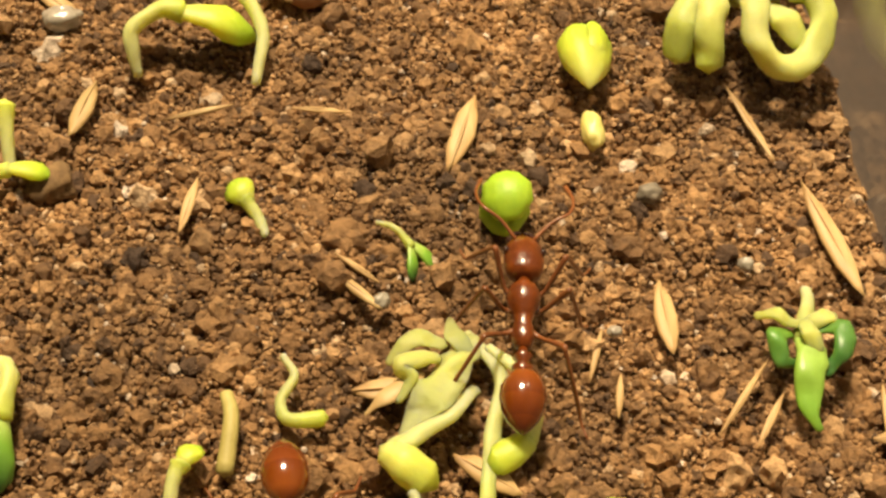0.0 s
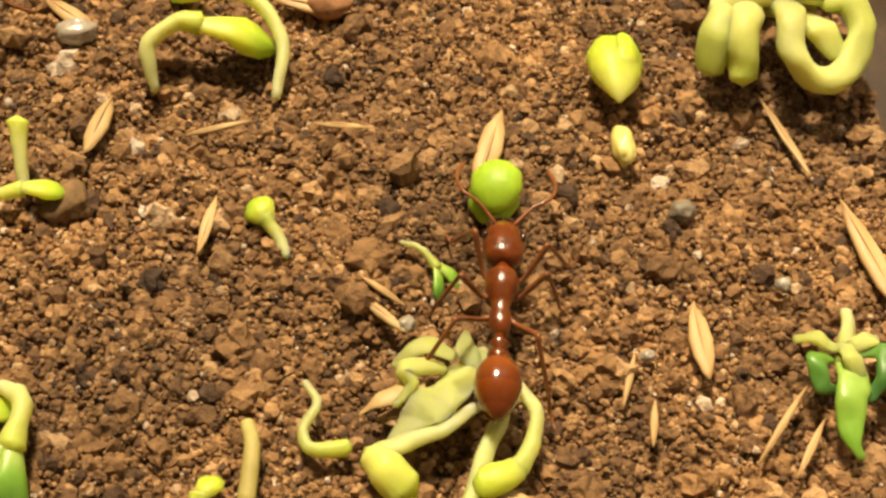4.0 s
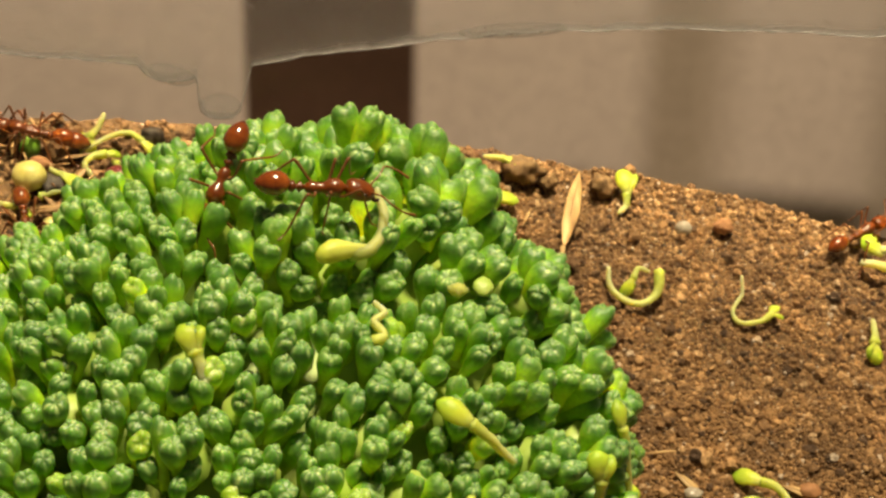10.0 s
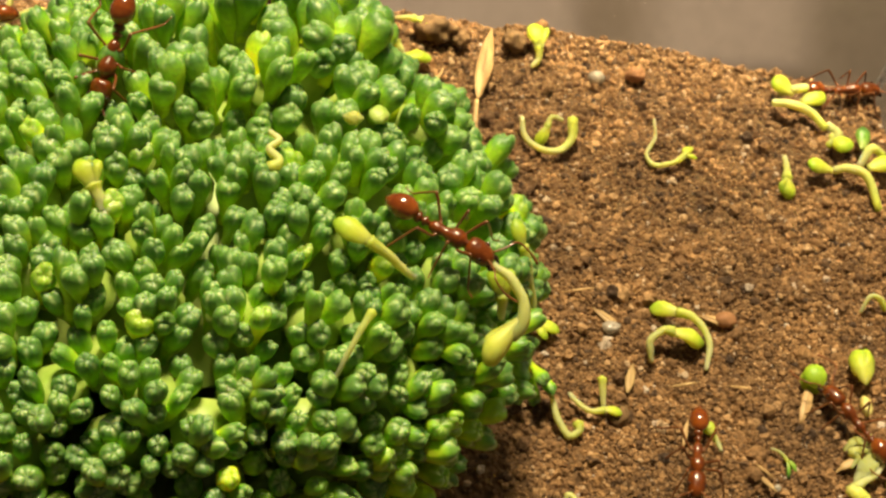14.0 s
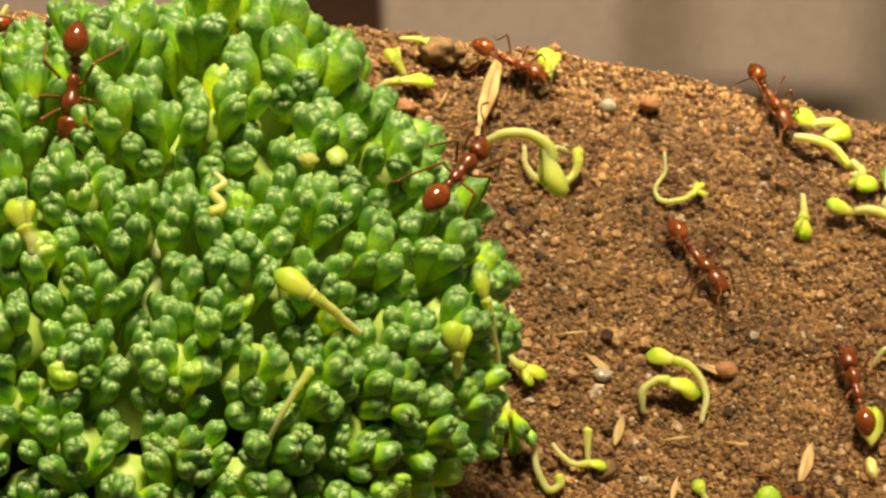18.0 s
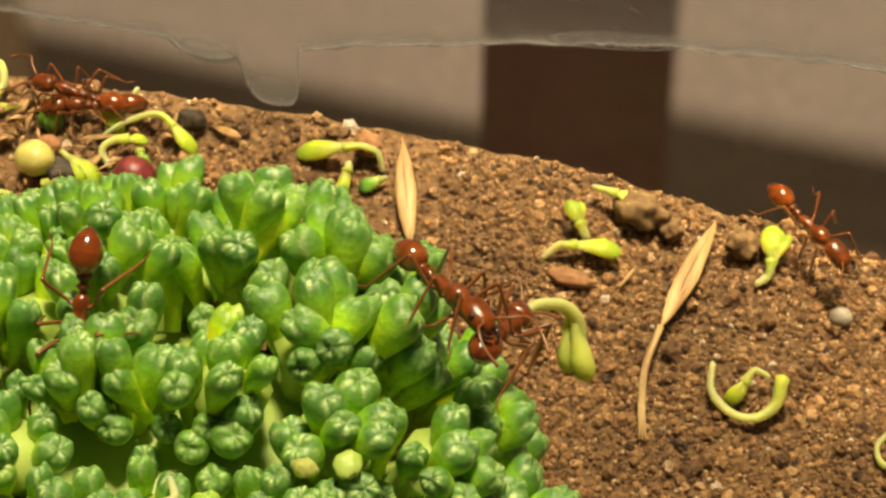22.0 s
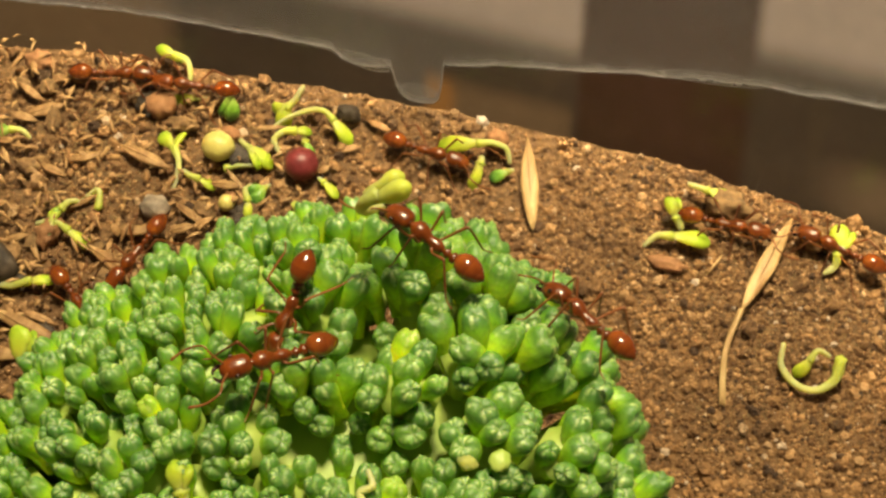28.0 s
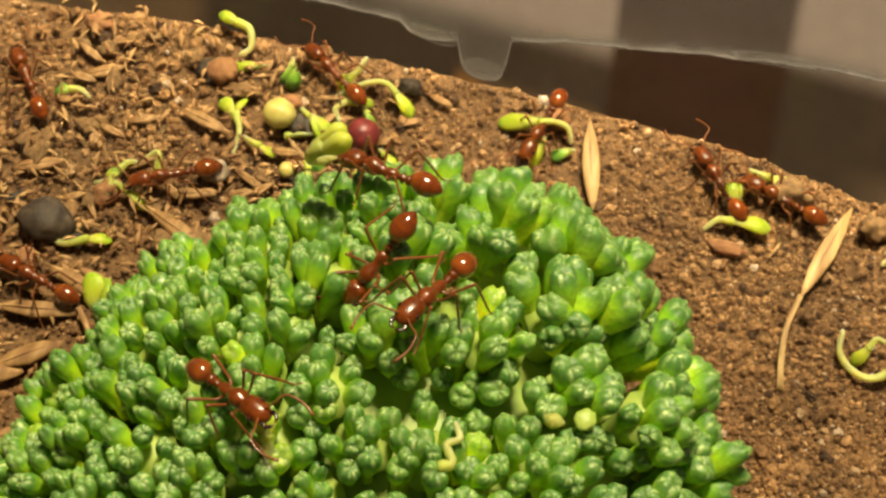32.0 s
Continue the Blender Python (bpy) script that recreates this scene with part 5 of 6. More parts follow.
    sprout([(-3.05, 1.05, 0.04), (-3.15, 1.2, 0.1)], 0.035, (0.14, 0.06), 1, "small green sprout near the broccoli", GREEN)
    stone((-4.1, 1.55, 0.1), (0.22, 0.18, 0.14), DARKSTONE, "black rough pebble on the pile", seed=24)
    stone((-3.0, 2.4, 0.07), (0.12, 0.1, 0.09), STONE, "light grey pebble on the pile", seed=25)
    stone((-3.3, 3.3, 0.08), (0.13, 0.12, 0.1), ORANGE, "orange-brown stone on the pile", seed=26)
    stone((-2.45, 2.6, 0.06), (0.07, 0.07, 0.07), CREAM_SEED, "small pale seed on the pile", "seed", 27, 0.1, "pale_seed")
    long = "long tan straw lying across the pile"
    for a, b, w in (((-3.95, 0.28, 0.08), (-3.5, 0.62, 0.14), 0.075), ((-4.3, 0.1, 0.05), (-3.7, 0.3, 0.09), 0.07), ((-3.95, 1.2, 0.08), (-3.1, 1.0, 0.12), 0.06), ((-3.42, 1.93, 0.07), (-2.68, 1.66, 0.12), 0.06), ((-3.5, 2.85, 0.1), (-2.98, 2.74, 0.12), 0.05), ((-4.2, 0.75, 0.05), (-3.5, 0.9, 0.07), 0.06),
                    ((-3.3, 2.1, 0.05), (-2.9, 2.2, 0.08), 0.04), ((-4.4, 1.1, 0.05), (-3.9, 0.95, 0.06), 0.05), ((-2.9, 2.5, 0.05), (-2.5, 2.35, 0.07), 0.03), ((-2.5, 3.3, 0.06), (-2.2, 3.4, 0.09), 0.02), ((-1.75, 3.3, 0.04), (-1.55, 3.42, 0.05), 0.03), ((-1.6, 3.66, 0.05), (-1.35, 3.6, 0.08), 0.03),
                    ((-4.6, 1.9, 0.05), (-4.2, 2.1, 0.07), 0.05), ((-3.8, -0.3, 0.05), (-3.4, -0.05, 0.07), 0.05), ((-3.9, 2.6, 0.05), (-3.6, 2.75, 0.06), 0.035), ((-4.4, 2.9, 0.05), (-4.1, 3.1, 0.06), 0.05), ((-3.1, 3.0, 0.06), (-2.85, 2.85, 0.07), 0.02), ((-3.6, 1.0, 0.12), (-3.3, 0.7, 0.14), 0.02)):
        husk(a, b, w * 1.2, long, mat=STRAW)
    # smaller litter of the pile
    for k in range(80):
        x, y = rng.uniform(-4.7, -1.7), rng.uniform(0.4, 3.5)
        if math.hypot((x + 0.62) / 2.5, (y + 0.3) / 2.5) < 1.05:
            continue
        a, n = rng.uniform(0, 3.14), rng.uniform(0.08, 0.3)
        husk((x, y, 0.05), (x + n * math.cos(a), y + n * math.sin(a), 0.05 + rng.uniform(0, 0.08)), rng.uniform(0.012, 0.045), "scrap of dry straw in the litter pile", mat=STRAW)
    for k in range(44):
        x, y = rng.uniform(-4.7, -1.9), rng.uniform(1.0, 3.6)
        if math.hypot((x + 0.62) / 2.5, (y + 0.3) / 2.5) < 1.05:
            continue
        w = rng.uniform(0.06, 0.15)
        stone((x, y, 0.05), (w, w * rng.uniform(0.4, 0.9), w * rng.uniform(0.35, 0.6)), (CLOD, DARKSTONE, CLOD, CLOD, ORANGE)[k % 5], ("brown clod in the litter pile", "black flake in the litter pile", "brown clod in the litter pile", "brown clod in the litter pile", "reddish clod in the litter pile")[k % 5], "clod", 40 + k, 0.5, "clod", rng.uniform(0, 180))
    shreds = Geo()
    for k in range(520):
        x, y = rng.uniform(-4.9, -1.8), rng.uniform(0.2, 3.7)
        if math.hypot((x + 0.62) / 2.5, (y + 0.3) / 2.5) < 1.04:
            continue
        a, n = rng.uniform(0, 6.28), rng.uniform(0.05, 0.16)
        d = np.array([math.cos(a), math.sin(a), rng.uniform(-0.3, 0.5)])
        c = np.array([x, y, 0.05 + rng.uniform(0, 0.05)])
        shreds.add(*tube([c - d * n / 2, c + np.array([0, 0, 0.015]), c + d * n / 2], [0.006, rng.uniform(0.010, 0.026), 0.005], 6, 7, rng.uniform(0.25, 0.8)))
    solid("straw_shreds", shreds, STRAW, "fine brown shreds of straw over the litter pile", "straw", kind="stuff")
    for k in range(5):
        x, y, a = rng.uniform(-4.4, -2.2), rng.uniform(1.8, 3.4), rng.uniform(0, 6.28)
        c, s = math.cos(a), math.sin(a)
        sprout([(x, y, 0.05), (x + 0.08 * c, y + 0.08 * s, 0.1), (x + 0.16 * c - 0.05 * s, y + 0.16 * s + 0.05 * c, 0.09)], 0.04, (0.14, 0.05), 1 + k % 2, "yellow-green sprout in the litter pile", LEAF if k % 3 else GREEN)


things_on_soil()


def things_on_broccoli():
    bits = "yellow sprouted seed caught between the broccoli buds"

    def on(x, y, up=0.0):
        return (x, y, head_top(x, y) + up)

    sprout([on(0.70, -0.72, -0.02), on(0.56, -0.68, 0.07), on(0.42, -0.62, 0.09)], 0.045, (0.2, 0.07), 1, bits)
    sprout([on(1.6, -0.5, -0.1), on(1.52, -0.36, 0.0), on(1.46, -0.26, 0.05)], 0.04, (0.15, 0.06), 1, bits)
    sprout([on(0.2, -1.38, -0.05), on(0.32, -1.2, 0.06), on(0.44, -1.02, 0.1)], 0.03, None, 0, "thin pale green stem standing among the buds")
    sprout([on(1.3, -0.75, -0.04), on(1.28, -0.66, 0.05)], 0.05, (0.16, 0.075), 2, bits)
    sprout([on(-1.1, -0.42, -0.05), on(-1.16, -0.3, 0.02)], 0.06, (0.16, 0.08), 2, "yellowing bud among the green ones")
    sprout([on(-0.16, 0.1, 0.02), on(-0.1, 0.02, 0.05), on(-0.16, -0.04, 0.05), on(-0.1, -0.12, 0.04), on(-0.16, -0.16, 0.02)], 0.04, None, 0, "cream crumbly scrap between the buds")
    stone(on(0.36, 0.34, -0.05), (0.06, 0.045, 0.04), PALE, "small yellow seed between the buds", "seed", 31, 0.35, "yellow_seed")
    stone(on(0.53, 0.42, -0.06), (0.065, 0.07, 0.035), STEM, "round light green disc between the buds", "leaf piece", 32, 0.2, "leaf_disc")
    sprout([on(-2.7, 0.35, -0.1), on(-2.72, 0.4, 0.05)], 0.05, (0.2, 0.09), 2, bits)


things_on_broccoli()

# ---------------------------------------------------------------- ants


def ant_model():
    """One ant, its head towards +y, standing at its origin."""
    ob = thing("ant", "glossy red-brown ant", "ant", group="ants")
    body = 0.13

    def piece(name, prof, mat, at, tilt=0.0, flat=0.92, parent=None, seg=18):
        v, f, h, _ = lathe(prof, seg, flat=flat)
        c, s = math.cos(tilt), math.sin(tilt)
        v = v @ np.array([[1, 0, 0], [0, c, -s], [0, s, c]]).T
        return part(name, Geo().add(v, f, h), mat, parent or ob, at=at)

    piece("mesosoma", [(-0.14, 0.012), (-0.13, 0.028), (-0.10, 0.039), (-0.065, 0.036), (-0.035, 0.029), (-0.012, 0.036), (0.025, 0.054), (0.062, 0.058), (0.095, 0.045), (0.115, 0.022), (0.14, 0.016)], ANT, (0, 0.02, body), 0.1, 1.0)
    piece("petiole", [(-0.045, 0.011), (-0.02, 0.016), (0.0, 0.034), (0.018, 0.018), (0.06, 0.010)], ANT, (0, -0.15, body - 0.010), 0.0, 1.1)
    piece("postpetiole", [(-0.03, 0.014), (-0.01, 0.036), (0.01, 0.037), (0.03, 0.013)], ANT, (0, -0.2, body - 0.008))
    piece("gaster", [(-0.125, 0.004), (-0.112, 0.022), (-0.08, 0.050), (-0.045, 0.068), (0.0, 0.077), (0.04, 0.073), (0.075, 0.055), (0.1, 0.028), (0.11, 0.010)], GASTER, (0, -0.315, body + 0.005), 0.12, 0.95, seg=24)
    head = piece("head", [(-0.095, 0.024), (-0.088, 0.046), (-0.065, 0.062), (-0.02, 0.070), (0.02, 0.069), (0.055, 0.062), (0.082, 0.048), (0.098, 0.030), (0.105, 0.008)], ANT, (0, 0.235, body), -0.25, 0.84, seg=22)
    for s in (-1, 1):
        v, f = ICO2
        part("eye", Geo().add(v * [0.011, 0.017, 0.017], f), ANT_DARK, head, at=(0.063 * s, 0.02, 0.022))
        part("mandible", Geo().add(*tube([(0.03 * s, 0.075, -0.02), (0.045 * s, 0.105, -0.03), (0.025 * s, 0.135, -0.035), (0.005 * s, 0.14, -0.035)], [0.016, 0.014, 0.01, 0.005], 7, 10)), ANT_DARK, head)
        part("antenna", Geo().add(*tube([(0.03 * s, 0.07, 0.02), (0.09 * s, 0.13, 0.05), (0.15 * s, 0.17, 0.06), (0.17 * s, 0.26, 0.02), (0.15 * s, 0.35, -0.02)], [0.007, 0.006, 0.0065, 0.0065, 0.0095], 6, 20)), ANT_LEG, head)
    for s in (-1, 1):
        for y, far, fore in ((0.09, 0.17, 0.17), (0.03, 0.19, 0.02), (-0.05, 0.19, -0.22)):
            pts = [(0, 0, 0), (0.04 * s, fore * 0.12, 0.01), (far * 0.55 * s, fore * 0.5, 0.105), (far * 0.62 * s, fore * 0.62, 0.10), (far * 0.9 * s, fore * 0.98, -0.05), (far * 1.0 * s, fore * 1.15, -0.11), (far * 1.14 * s, fore * 1.4, -0.122)]
            rad = [0.013, 0.008, 0.0115, 0.0075, 0.008, 0.005, 0.0035]
            leg = part("leg", Geo().add(*tube(pts, rad, 7, 24)), ANT_LEG, ob, at=(0.028 * s, y, body - 0.012))
    return ob


ANTS = []


def ant(label):
    """A further ant; the first call gives the model itself."""
    ob = copy_thing(ANTS[0], Matrix()) if ANTS else ant_model()
    tagged(ob, label)
    ANTS.append(ob)
    return ob


def ant_pose(x, y, z, heading, nod=0.0):
    """Where an ant stands: its heading turns left from +y; on the broccoli it leans with the surface."""
    n = Vector((0, 0, 1))
    if z > 1.9:
        e = 0.3
        low = z - 0.22
        w, o, s, b = [max(low, head_top(*q)) for q in ((x - e, y), (x + e, y), (x, y - e), (x, y + e))]
        n = Vector((w - o, s - b, 2 * e)).normalized()
    fwd = Vector((-math.sin(radians(heading)), math.cos(radians(heading)), 0))
    fwd = (fwd - n * fwd.dot(n)).normalized()
    m = Matrix((fwd.cross(n), fwd, n)).transposed().to_4x4()
    p = Vector((x, y, z)) + (n * 0.07 if z > 1.9 else Vector())
    return Matrix.Translation(p * CM) @ m @ pose(0, 0, 0, nod)


# seconds, place in centimetres, heading in degrees
CARRIER = [(0, -1.6, 1.4, 2.6, -66), (7, -1.4, 1.42, 2.6, -66), (8, -1.24, 1.41, 2.55, -65), (8.5, -1.03, 1.18, 2.66, -76)]
CARRIED = [(0, -0.09, -0.49, -0.24), (8, -0.09, -0.49, -0.24), (8.5, 0.1, -0.58, -0.28)]
# on the broccoli: seconds, place in centimetres and turn in degrees
CARRIER_POSES = [
    (9, -0.346, 0.839, 2.833, 6, -3, -96), (9.5, -0.417, 0.816, 2.835, 17, -3, -80), (10, -0.514, 0.790, 2.808, -6, -3, -83), (10.5, -0.390, 0.522, 2.815, 14, 0, -128), (11, -0.139, 0.367, 2.788, 8, 1, -126),
    (11.5, -0.040, 0.294, 2.767, 7, 1, -125), (12, 0.035, 0.134, 2.757, 13, 1, -133), (12.5, 0.083, 0.003, 2.749, 16, -1, -149), (13, 0.370, -0.099, 2.665, -17, 4, -111), (13.5, 0.585, -0.256, 2.616, -4, 4, -110),
    (14, 0.870, -0.492, 2.496, -10, 2, -119), (14.5, 0.745, -0.415, 2.542, -10, -4, -136), (16.5, 0.755, -0.033, 2.640, 21, 10, -72), (17, 1.116, 0.107, 2.492, 7, 15, -62), (17.5, 1.099, 0.278, 2.485, 5, 23, -23),
    (18, 1.233, 0.467, 2.396, -6, 25, -35), (18.5, 1.081, 0.635, 2.459, -1, 27, -1), (19, 1.102, 0.877, 2.410, -5, 28, -14), (19.5, 1.058, 1.015, 2.378, -23, 30, -9), (20, 1.093, 0.991, 2.359, -24, 30, -13),
    (20.5, 1.085, 1.102, 2.320, -27, 31, -15), (21, 0.971, 1.140, 2.400, -18, 31, 2), (21.5, 0.966, 1.201, 2.372, -29, 29, -8), (22, 0.954, 1.278, 2.341, -43, 19, -29), (22.5, 1.016, 1.250, 2.296, -48, 14, -38),
    (23, 1.055, 1.334, 2.196, -48, 14, -39), (23.5, 1.054, 1.298, 2.221, -55, 5, -47), (24, 0.946, 1.366, 2.291, -31, 35, -5), (24.5, 0.792, 1.473, 2.342, -37, 31, -1), (25, 0.612, 1.625, 2.365, -23, 37, 22),
    (25.5, 0.289, 1.741, 2.480, 2, 36, 54), (26, 0.324, 1.629, 2.559, -6, 30, 55), (26.5, 0.173, 1.498, 2.704, -3, 21, 68), (28.5, -0.402, 1.491, 2.805, 6, 15, 70), (29, -0.565, 1.485, 2.787, 1, 15, 69),
    (29.5, -0.656, 1.459, 2.759, -12, 14, 67), (30, -0.773, 1.535, 2.691, -20, 16, 60), (30.5, -0.721, 1.545, 2.698, -23, 16, 62), (31, -0.847, 1.542, 2.702, 12, 21, 90), (31.5, -0.875, 1.483, 2.695, -6, 19, 83),
    (32, -1.089, 1.470, 2.618, -12, 20, 77),
]
SPROUT_POSES = [
    (9, -0.005, 0.812, 2.964, 31, 13, -53), (9.5, -0.116, 0.880, 3.031, 37, 8, -40), (9.75, -0.136, 0.857, 2.949, 9, 19, -82), (10, -0.156, 0.834, 2.866, -20, 10, -126), (10.5, -0.140, 0.322, 2.991, -29, 13, -146),
    (11, 0.133, 0.170, 2.934, -15, 15, -122), (11.5, 0.237, 0.098, 2.905, -7, 17, -112), (12, 0.270, -0.088, 2.927, -21, 14, -134), (12.5, 0.248, -0.264, 2.937, -31, 11, -154), (13, 0.712, -0.227, 2.654, -9, 14, -119),
    (13.5, 0.920, -0.382, 2.690, 11, 23, -89), (14, 1.187, -0.671, 2.528, 9, 30, -93), (14.5, 0.998, -0.678, 2.575, -18, 13, -133), (15.5, 1.023, -0.328, 2.713, 11, 26, -82), (16.5, 1.048, 0.021, 2.852, 40, 12, -31),
    (17, 1.431, 0.235, 2.626, 38, 17, -38), (17.5, 1.281, 0.572, 2.603, 45, -18, -28), (18, 1.462, 0.747, 2.451, 38, 13, -28), (18.5, 1.129, 0.988, 2.539, 30, -8, 5), (19, 1.220, 1.219, 2.468, 15, -2, -38),
    (19.5, 1.088, 1.376, 2.333, 7, 0, -29), (20, 1.147, 1.349, 2.309, 4, 18, -25), (20.5, 1.137, 1.458, 2.255, 7, 11, -10), (21, 0.949, 1.505, 2.382, 10, -22, -11), (21.5, 0.974, 1.559, 2.298, 5, 11, -4),
    (22, 1.063, 1.588, 2.182, 12, 51, -6), (22.5, 1.166, 1.524, 2.107, -1, 34, -20), (23, 1.212, 1.601, 2.003, -9, 29, -33), (23.5, 1.247, 1.505, 1.989, -12, 36, -37), (23.75, 1.082, 1.614, 2.100, 23, -3, -23),
    (24, 0.918, 1.722, 2.211, 51, -42, -14), (24.5, 0.727, 1.814, 2.225, 50, -54, -14), (24.75, 0.587, 1.882, 2.276, 63, -53, 13), (25, 0.448, 1.950, 2.327, 80, -60, 40), (25.5, 0.044, 1.999, 2.566, 106, -72, 17),
    (26, 0.047, 1.862, 2.612, 8, -82, 114), (26.5, -0.149, 1.656, 2.775, -5, -70, 126), (28.5, -0.712, 1.638, 2.930, 145, -63, -17), (29, -0.884, 1.633, 2.887, 91, -76, 31), (29.5, -0.991, 1.606, 2.778, 153, -64, -26),
    (30, -1.094, 1.708, 2.661, 148, -46, -12), (30.5, -1.045, 1.706, 2.652, 151, -56, -19), (31, -1.171, 1.604, 2.858, -152, -67, -84), (31.5, -1.231, 1.544, 2.749, -94, -70, -143), (32, -1.442, 1.561, 2.640, 170, -73, -43),
]
ROAMER_POSES = [
    (18.5, 0.262, 1.133, 2.793, 11, -13, -122), (19, 0.471, 1.155, 2.690, -22, -12, -90), (19.5, 0.710, 1.043, 2.632, 12, -20, -130), (20, 0.731, 1.068, 2.620, 12, -21, -129), (20.5, 0.718, 1.086, 2.622, 10, -21, -124),
    (21, 0.551, 1.245, 2.660, 4, -20, -121), (21.5, 0.560, 1.340, 2.598, -35, -11, -69), (22, 0.730, 1.280, 2.554, 17, -29, -135), (22.5, 0.537, 1.491, 2.541, -35, -16, -68), (23, 0.598, 1.392, 2.596, 20, -27, -131),
    (23.5, 0.491, 1.139, 2.704, 20, -16, -166), (24, 0.525, 0.915, 2.697, 8, -15, -167), (24.5, 0.457, 0.805, 2.720, 17, -9, 156), (25, 0.336, 0.572, 2.761, 23, -9, 165), (26.5, -0.009, 0.544, 2.798, 21, -2, 112),
    (28.5, -1.238, 0.499, 2.762, 15, 6, 134), (29, -1.578, 0.321, 2.677, -25, 6, 118), (29.5, -2.001, -0.016, 2.555, -36, 5, 110), (29.75, -2.095, -0.242, 2.516, -15, 20, 143), (30, -2.189, -0.467, 2.477, 11, 21, -179),
    (30.5, -2.171, -0.314, 2.487, 3, 20, 175), (31, -1.976, -0.257, 2.560, 8, 17, -156), (31.5, -1.724, -0.128, 2.646, 29, 7, -102), (32, -1.354, -0.161, 2.716, 24, 8, -108),
]
CLIMBER_POSES = [
    (25.5, 0.838, 1.410, 2.361, -29, 41, 32), (26, 0.822, 1.432, 2.353, -21, 42, 38), (26.25, 0.750, 1.425, 2.429, 26, 40, 84), (26.5, 0.678, 1.419, 2.505, 56, 16, 114), (27.5, 0.713, 1.372, 2.495, 22, 34, 84),
    (28.5, 0.748, 1.326, 2.486, -21, 32, 46), (28.75, 0.709, 1.290, 2.528, 20, 23, 110), (29, 0.670, 1.254, 2.571, 34, -11, 155), (29.5, 0.485, 1.150, 2.687, 19, -2, 136), (30, 0.135, 0.990, 2.813, 27, 1, 127),
    (30.5, -0.190, 1.006, 2.837, -13, 6, 74), (31, -0.329, 0.955, 2.832, -16, 5, 92), (31.5, -0.498, 0.811, 2.855, 21, 2, 134), (32, -0.524, 0.701, 2.847, 22, 1, 160),
]
DIVER = [(0, -1.25, 1.1, 2.76, 166), (8, -1.22, 1.08, 2.77, 166), (9, -1.08, 1.08, 2.76, 166), (10, -1.05, 1.02, 2.77, 166), (13, -1.06, 0.8, 2.78, 166), (19, -0.96, 0.78, 2.79, 190), (22, -0.82, 0.84, 2.83, 195), (26, -0.82, 0.9, 2.83, 200), (28.5, -0.89, 0.98, 2.83, 172), (32, -0.86, 0.95, 2.84, 160)]
ROAMER = [(0, -0.4, 2.75, 0.02, -80), (16, -0.3, 2.7, 0.02, -90), (17.6, -0.35, 2.4, 1, -90)]
CLIMBER = [(0, 1.2, 4.2, 0.9, 5, 90), (7, 1.15, 4.2, 0.7, 3, 90), (8, 1.01, 4.2, 0.46, -4, 90), (8.5, 0.82, 4.2, 0.40, 4, 90), (9, 0.6, 3.7, 0.12, 40, 35), (9.5, 0.2, 3.2, 0.02, 100), (16.9, 0.2, 3.2, 0.02, -60), (17.5, 2.06, 3.6, 0.02, -93), (18.5, 2.1, 3.5, 0.02, -150), (19, 1.98, 3.23, 0.02, -181), (19.5, 2.2, 1.99, 0, -184), (20, 2.08, 1.8, 0, -180), (20.5, 1.79, 1.7, 0, -270), (21, 1.4, 1.45, 0, -280), (22, 0.9, 1.2, 0.1, -300), (24, 0.95, 1.45, 1, -290), (25, 0.76, 1.62, 2.02, -240)]
DRAGGER = [(0, 4.18, -1.03, 0.06, -10), (1, 4.04, -0.98, 0.06, -9), (2, 3.99, -0.90, 0.06, -7), (3, 4.00, -0.87, 0.06, -6), (3.5, 4.02, -0.87, 0.06, -7), (5.5, 4.12, -0.81, 0.06, -23), (6, 4.19, -0.74, 0.06, -16), (7, 4.23, -0.70, 0.06, -13), (8, 4.32, -0.70, 0.06, -16), (14.5, 4.42, -0.31, 0.06, 37), (17.5, 4.18, -0.54, 0.06, 80), (32, 4.1, -0.7, 0.06, 60)]
VISITOR = [(0, 1.9, 1.6, 0.03, -120), (4.5, 2.1, 0.9, 0.03, -110), (6, 2.94, 0.25, 0.03, -107), (6.5, 3.47, -0.41, 0.03, -150), (7, 3.48, -0.63, 0.03, -158), (7.5, 3.45, -1.00, 0.03, -159), (8, 3.38, -1.04, 0.03, -167), (14.5, 3.13, -0.52, 0.03, -192), (16, 4.1, 1.6, 0.03, -100), (17, 3.95, 2.1, 0.03, -74), (17.5, 3.61, 2.08, 0.03, -74), (18, 3.5, 1.6, 0.03, -150), (18.5, 3.36, 0.84, 0.03, -184), (19, 3.38, 0.34, 0.03, -190), (20, 3.5, -0.8, 0.03, -190), (32, 3.4, -1.4, 0.03, -190)]
WALL_ANT_1 = [(0, 3.8, 3.5, 0.02, -55), (8, 3.96, 3.55, 0.02, -55), (10, 4.54, 3.6, 0.02, -56), (11, 5.2, 3.6, 0.02, -60), (15.5, 5.2, 3.5, 0.02, -120), (17, 4.7, 3.66, 0.02, -170), (19, 4.02, 3.6, 0.02, -141), (20.5, 3.39, 3.58, 0.02, -116), (22, 2.6, 3.66, 0.22, -130), (23, 2.39, 3.66, 0.22, -122), (24.5, 1.69, 3.68, 0.18, -117), (25.5, 1.05, 3.6, 0.02, -104), (28.5, 1.56, 3.5, 0.02, -79), (29.5, 0.93, 3.55, 0.02, -19), (31, 1.20, 3.6, 0.02, 45), (32, 1.41, 3.6, 0.02, 76)]
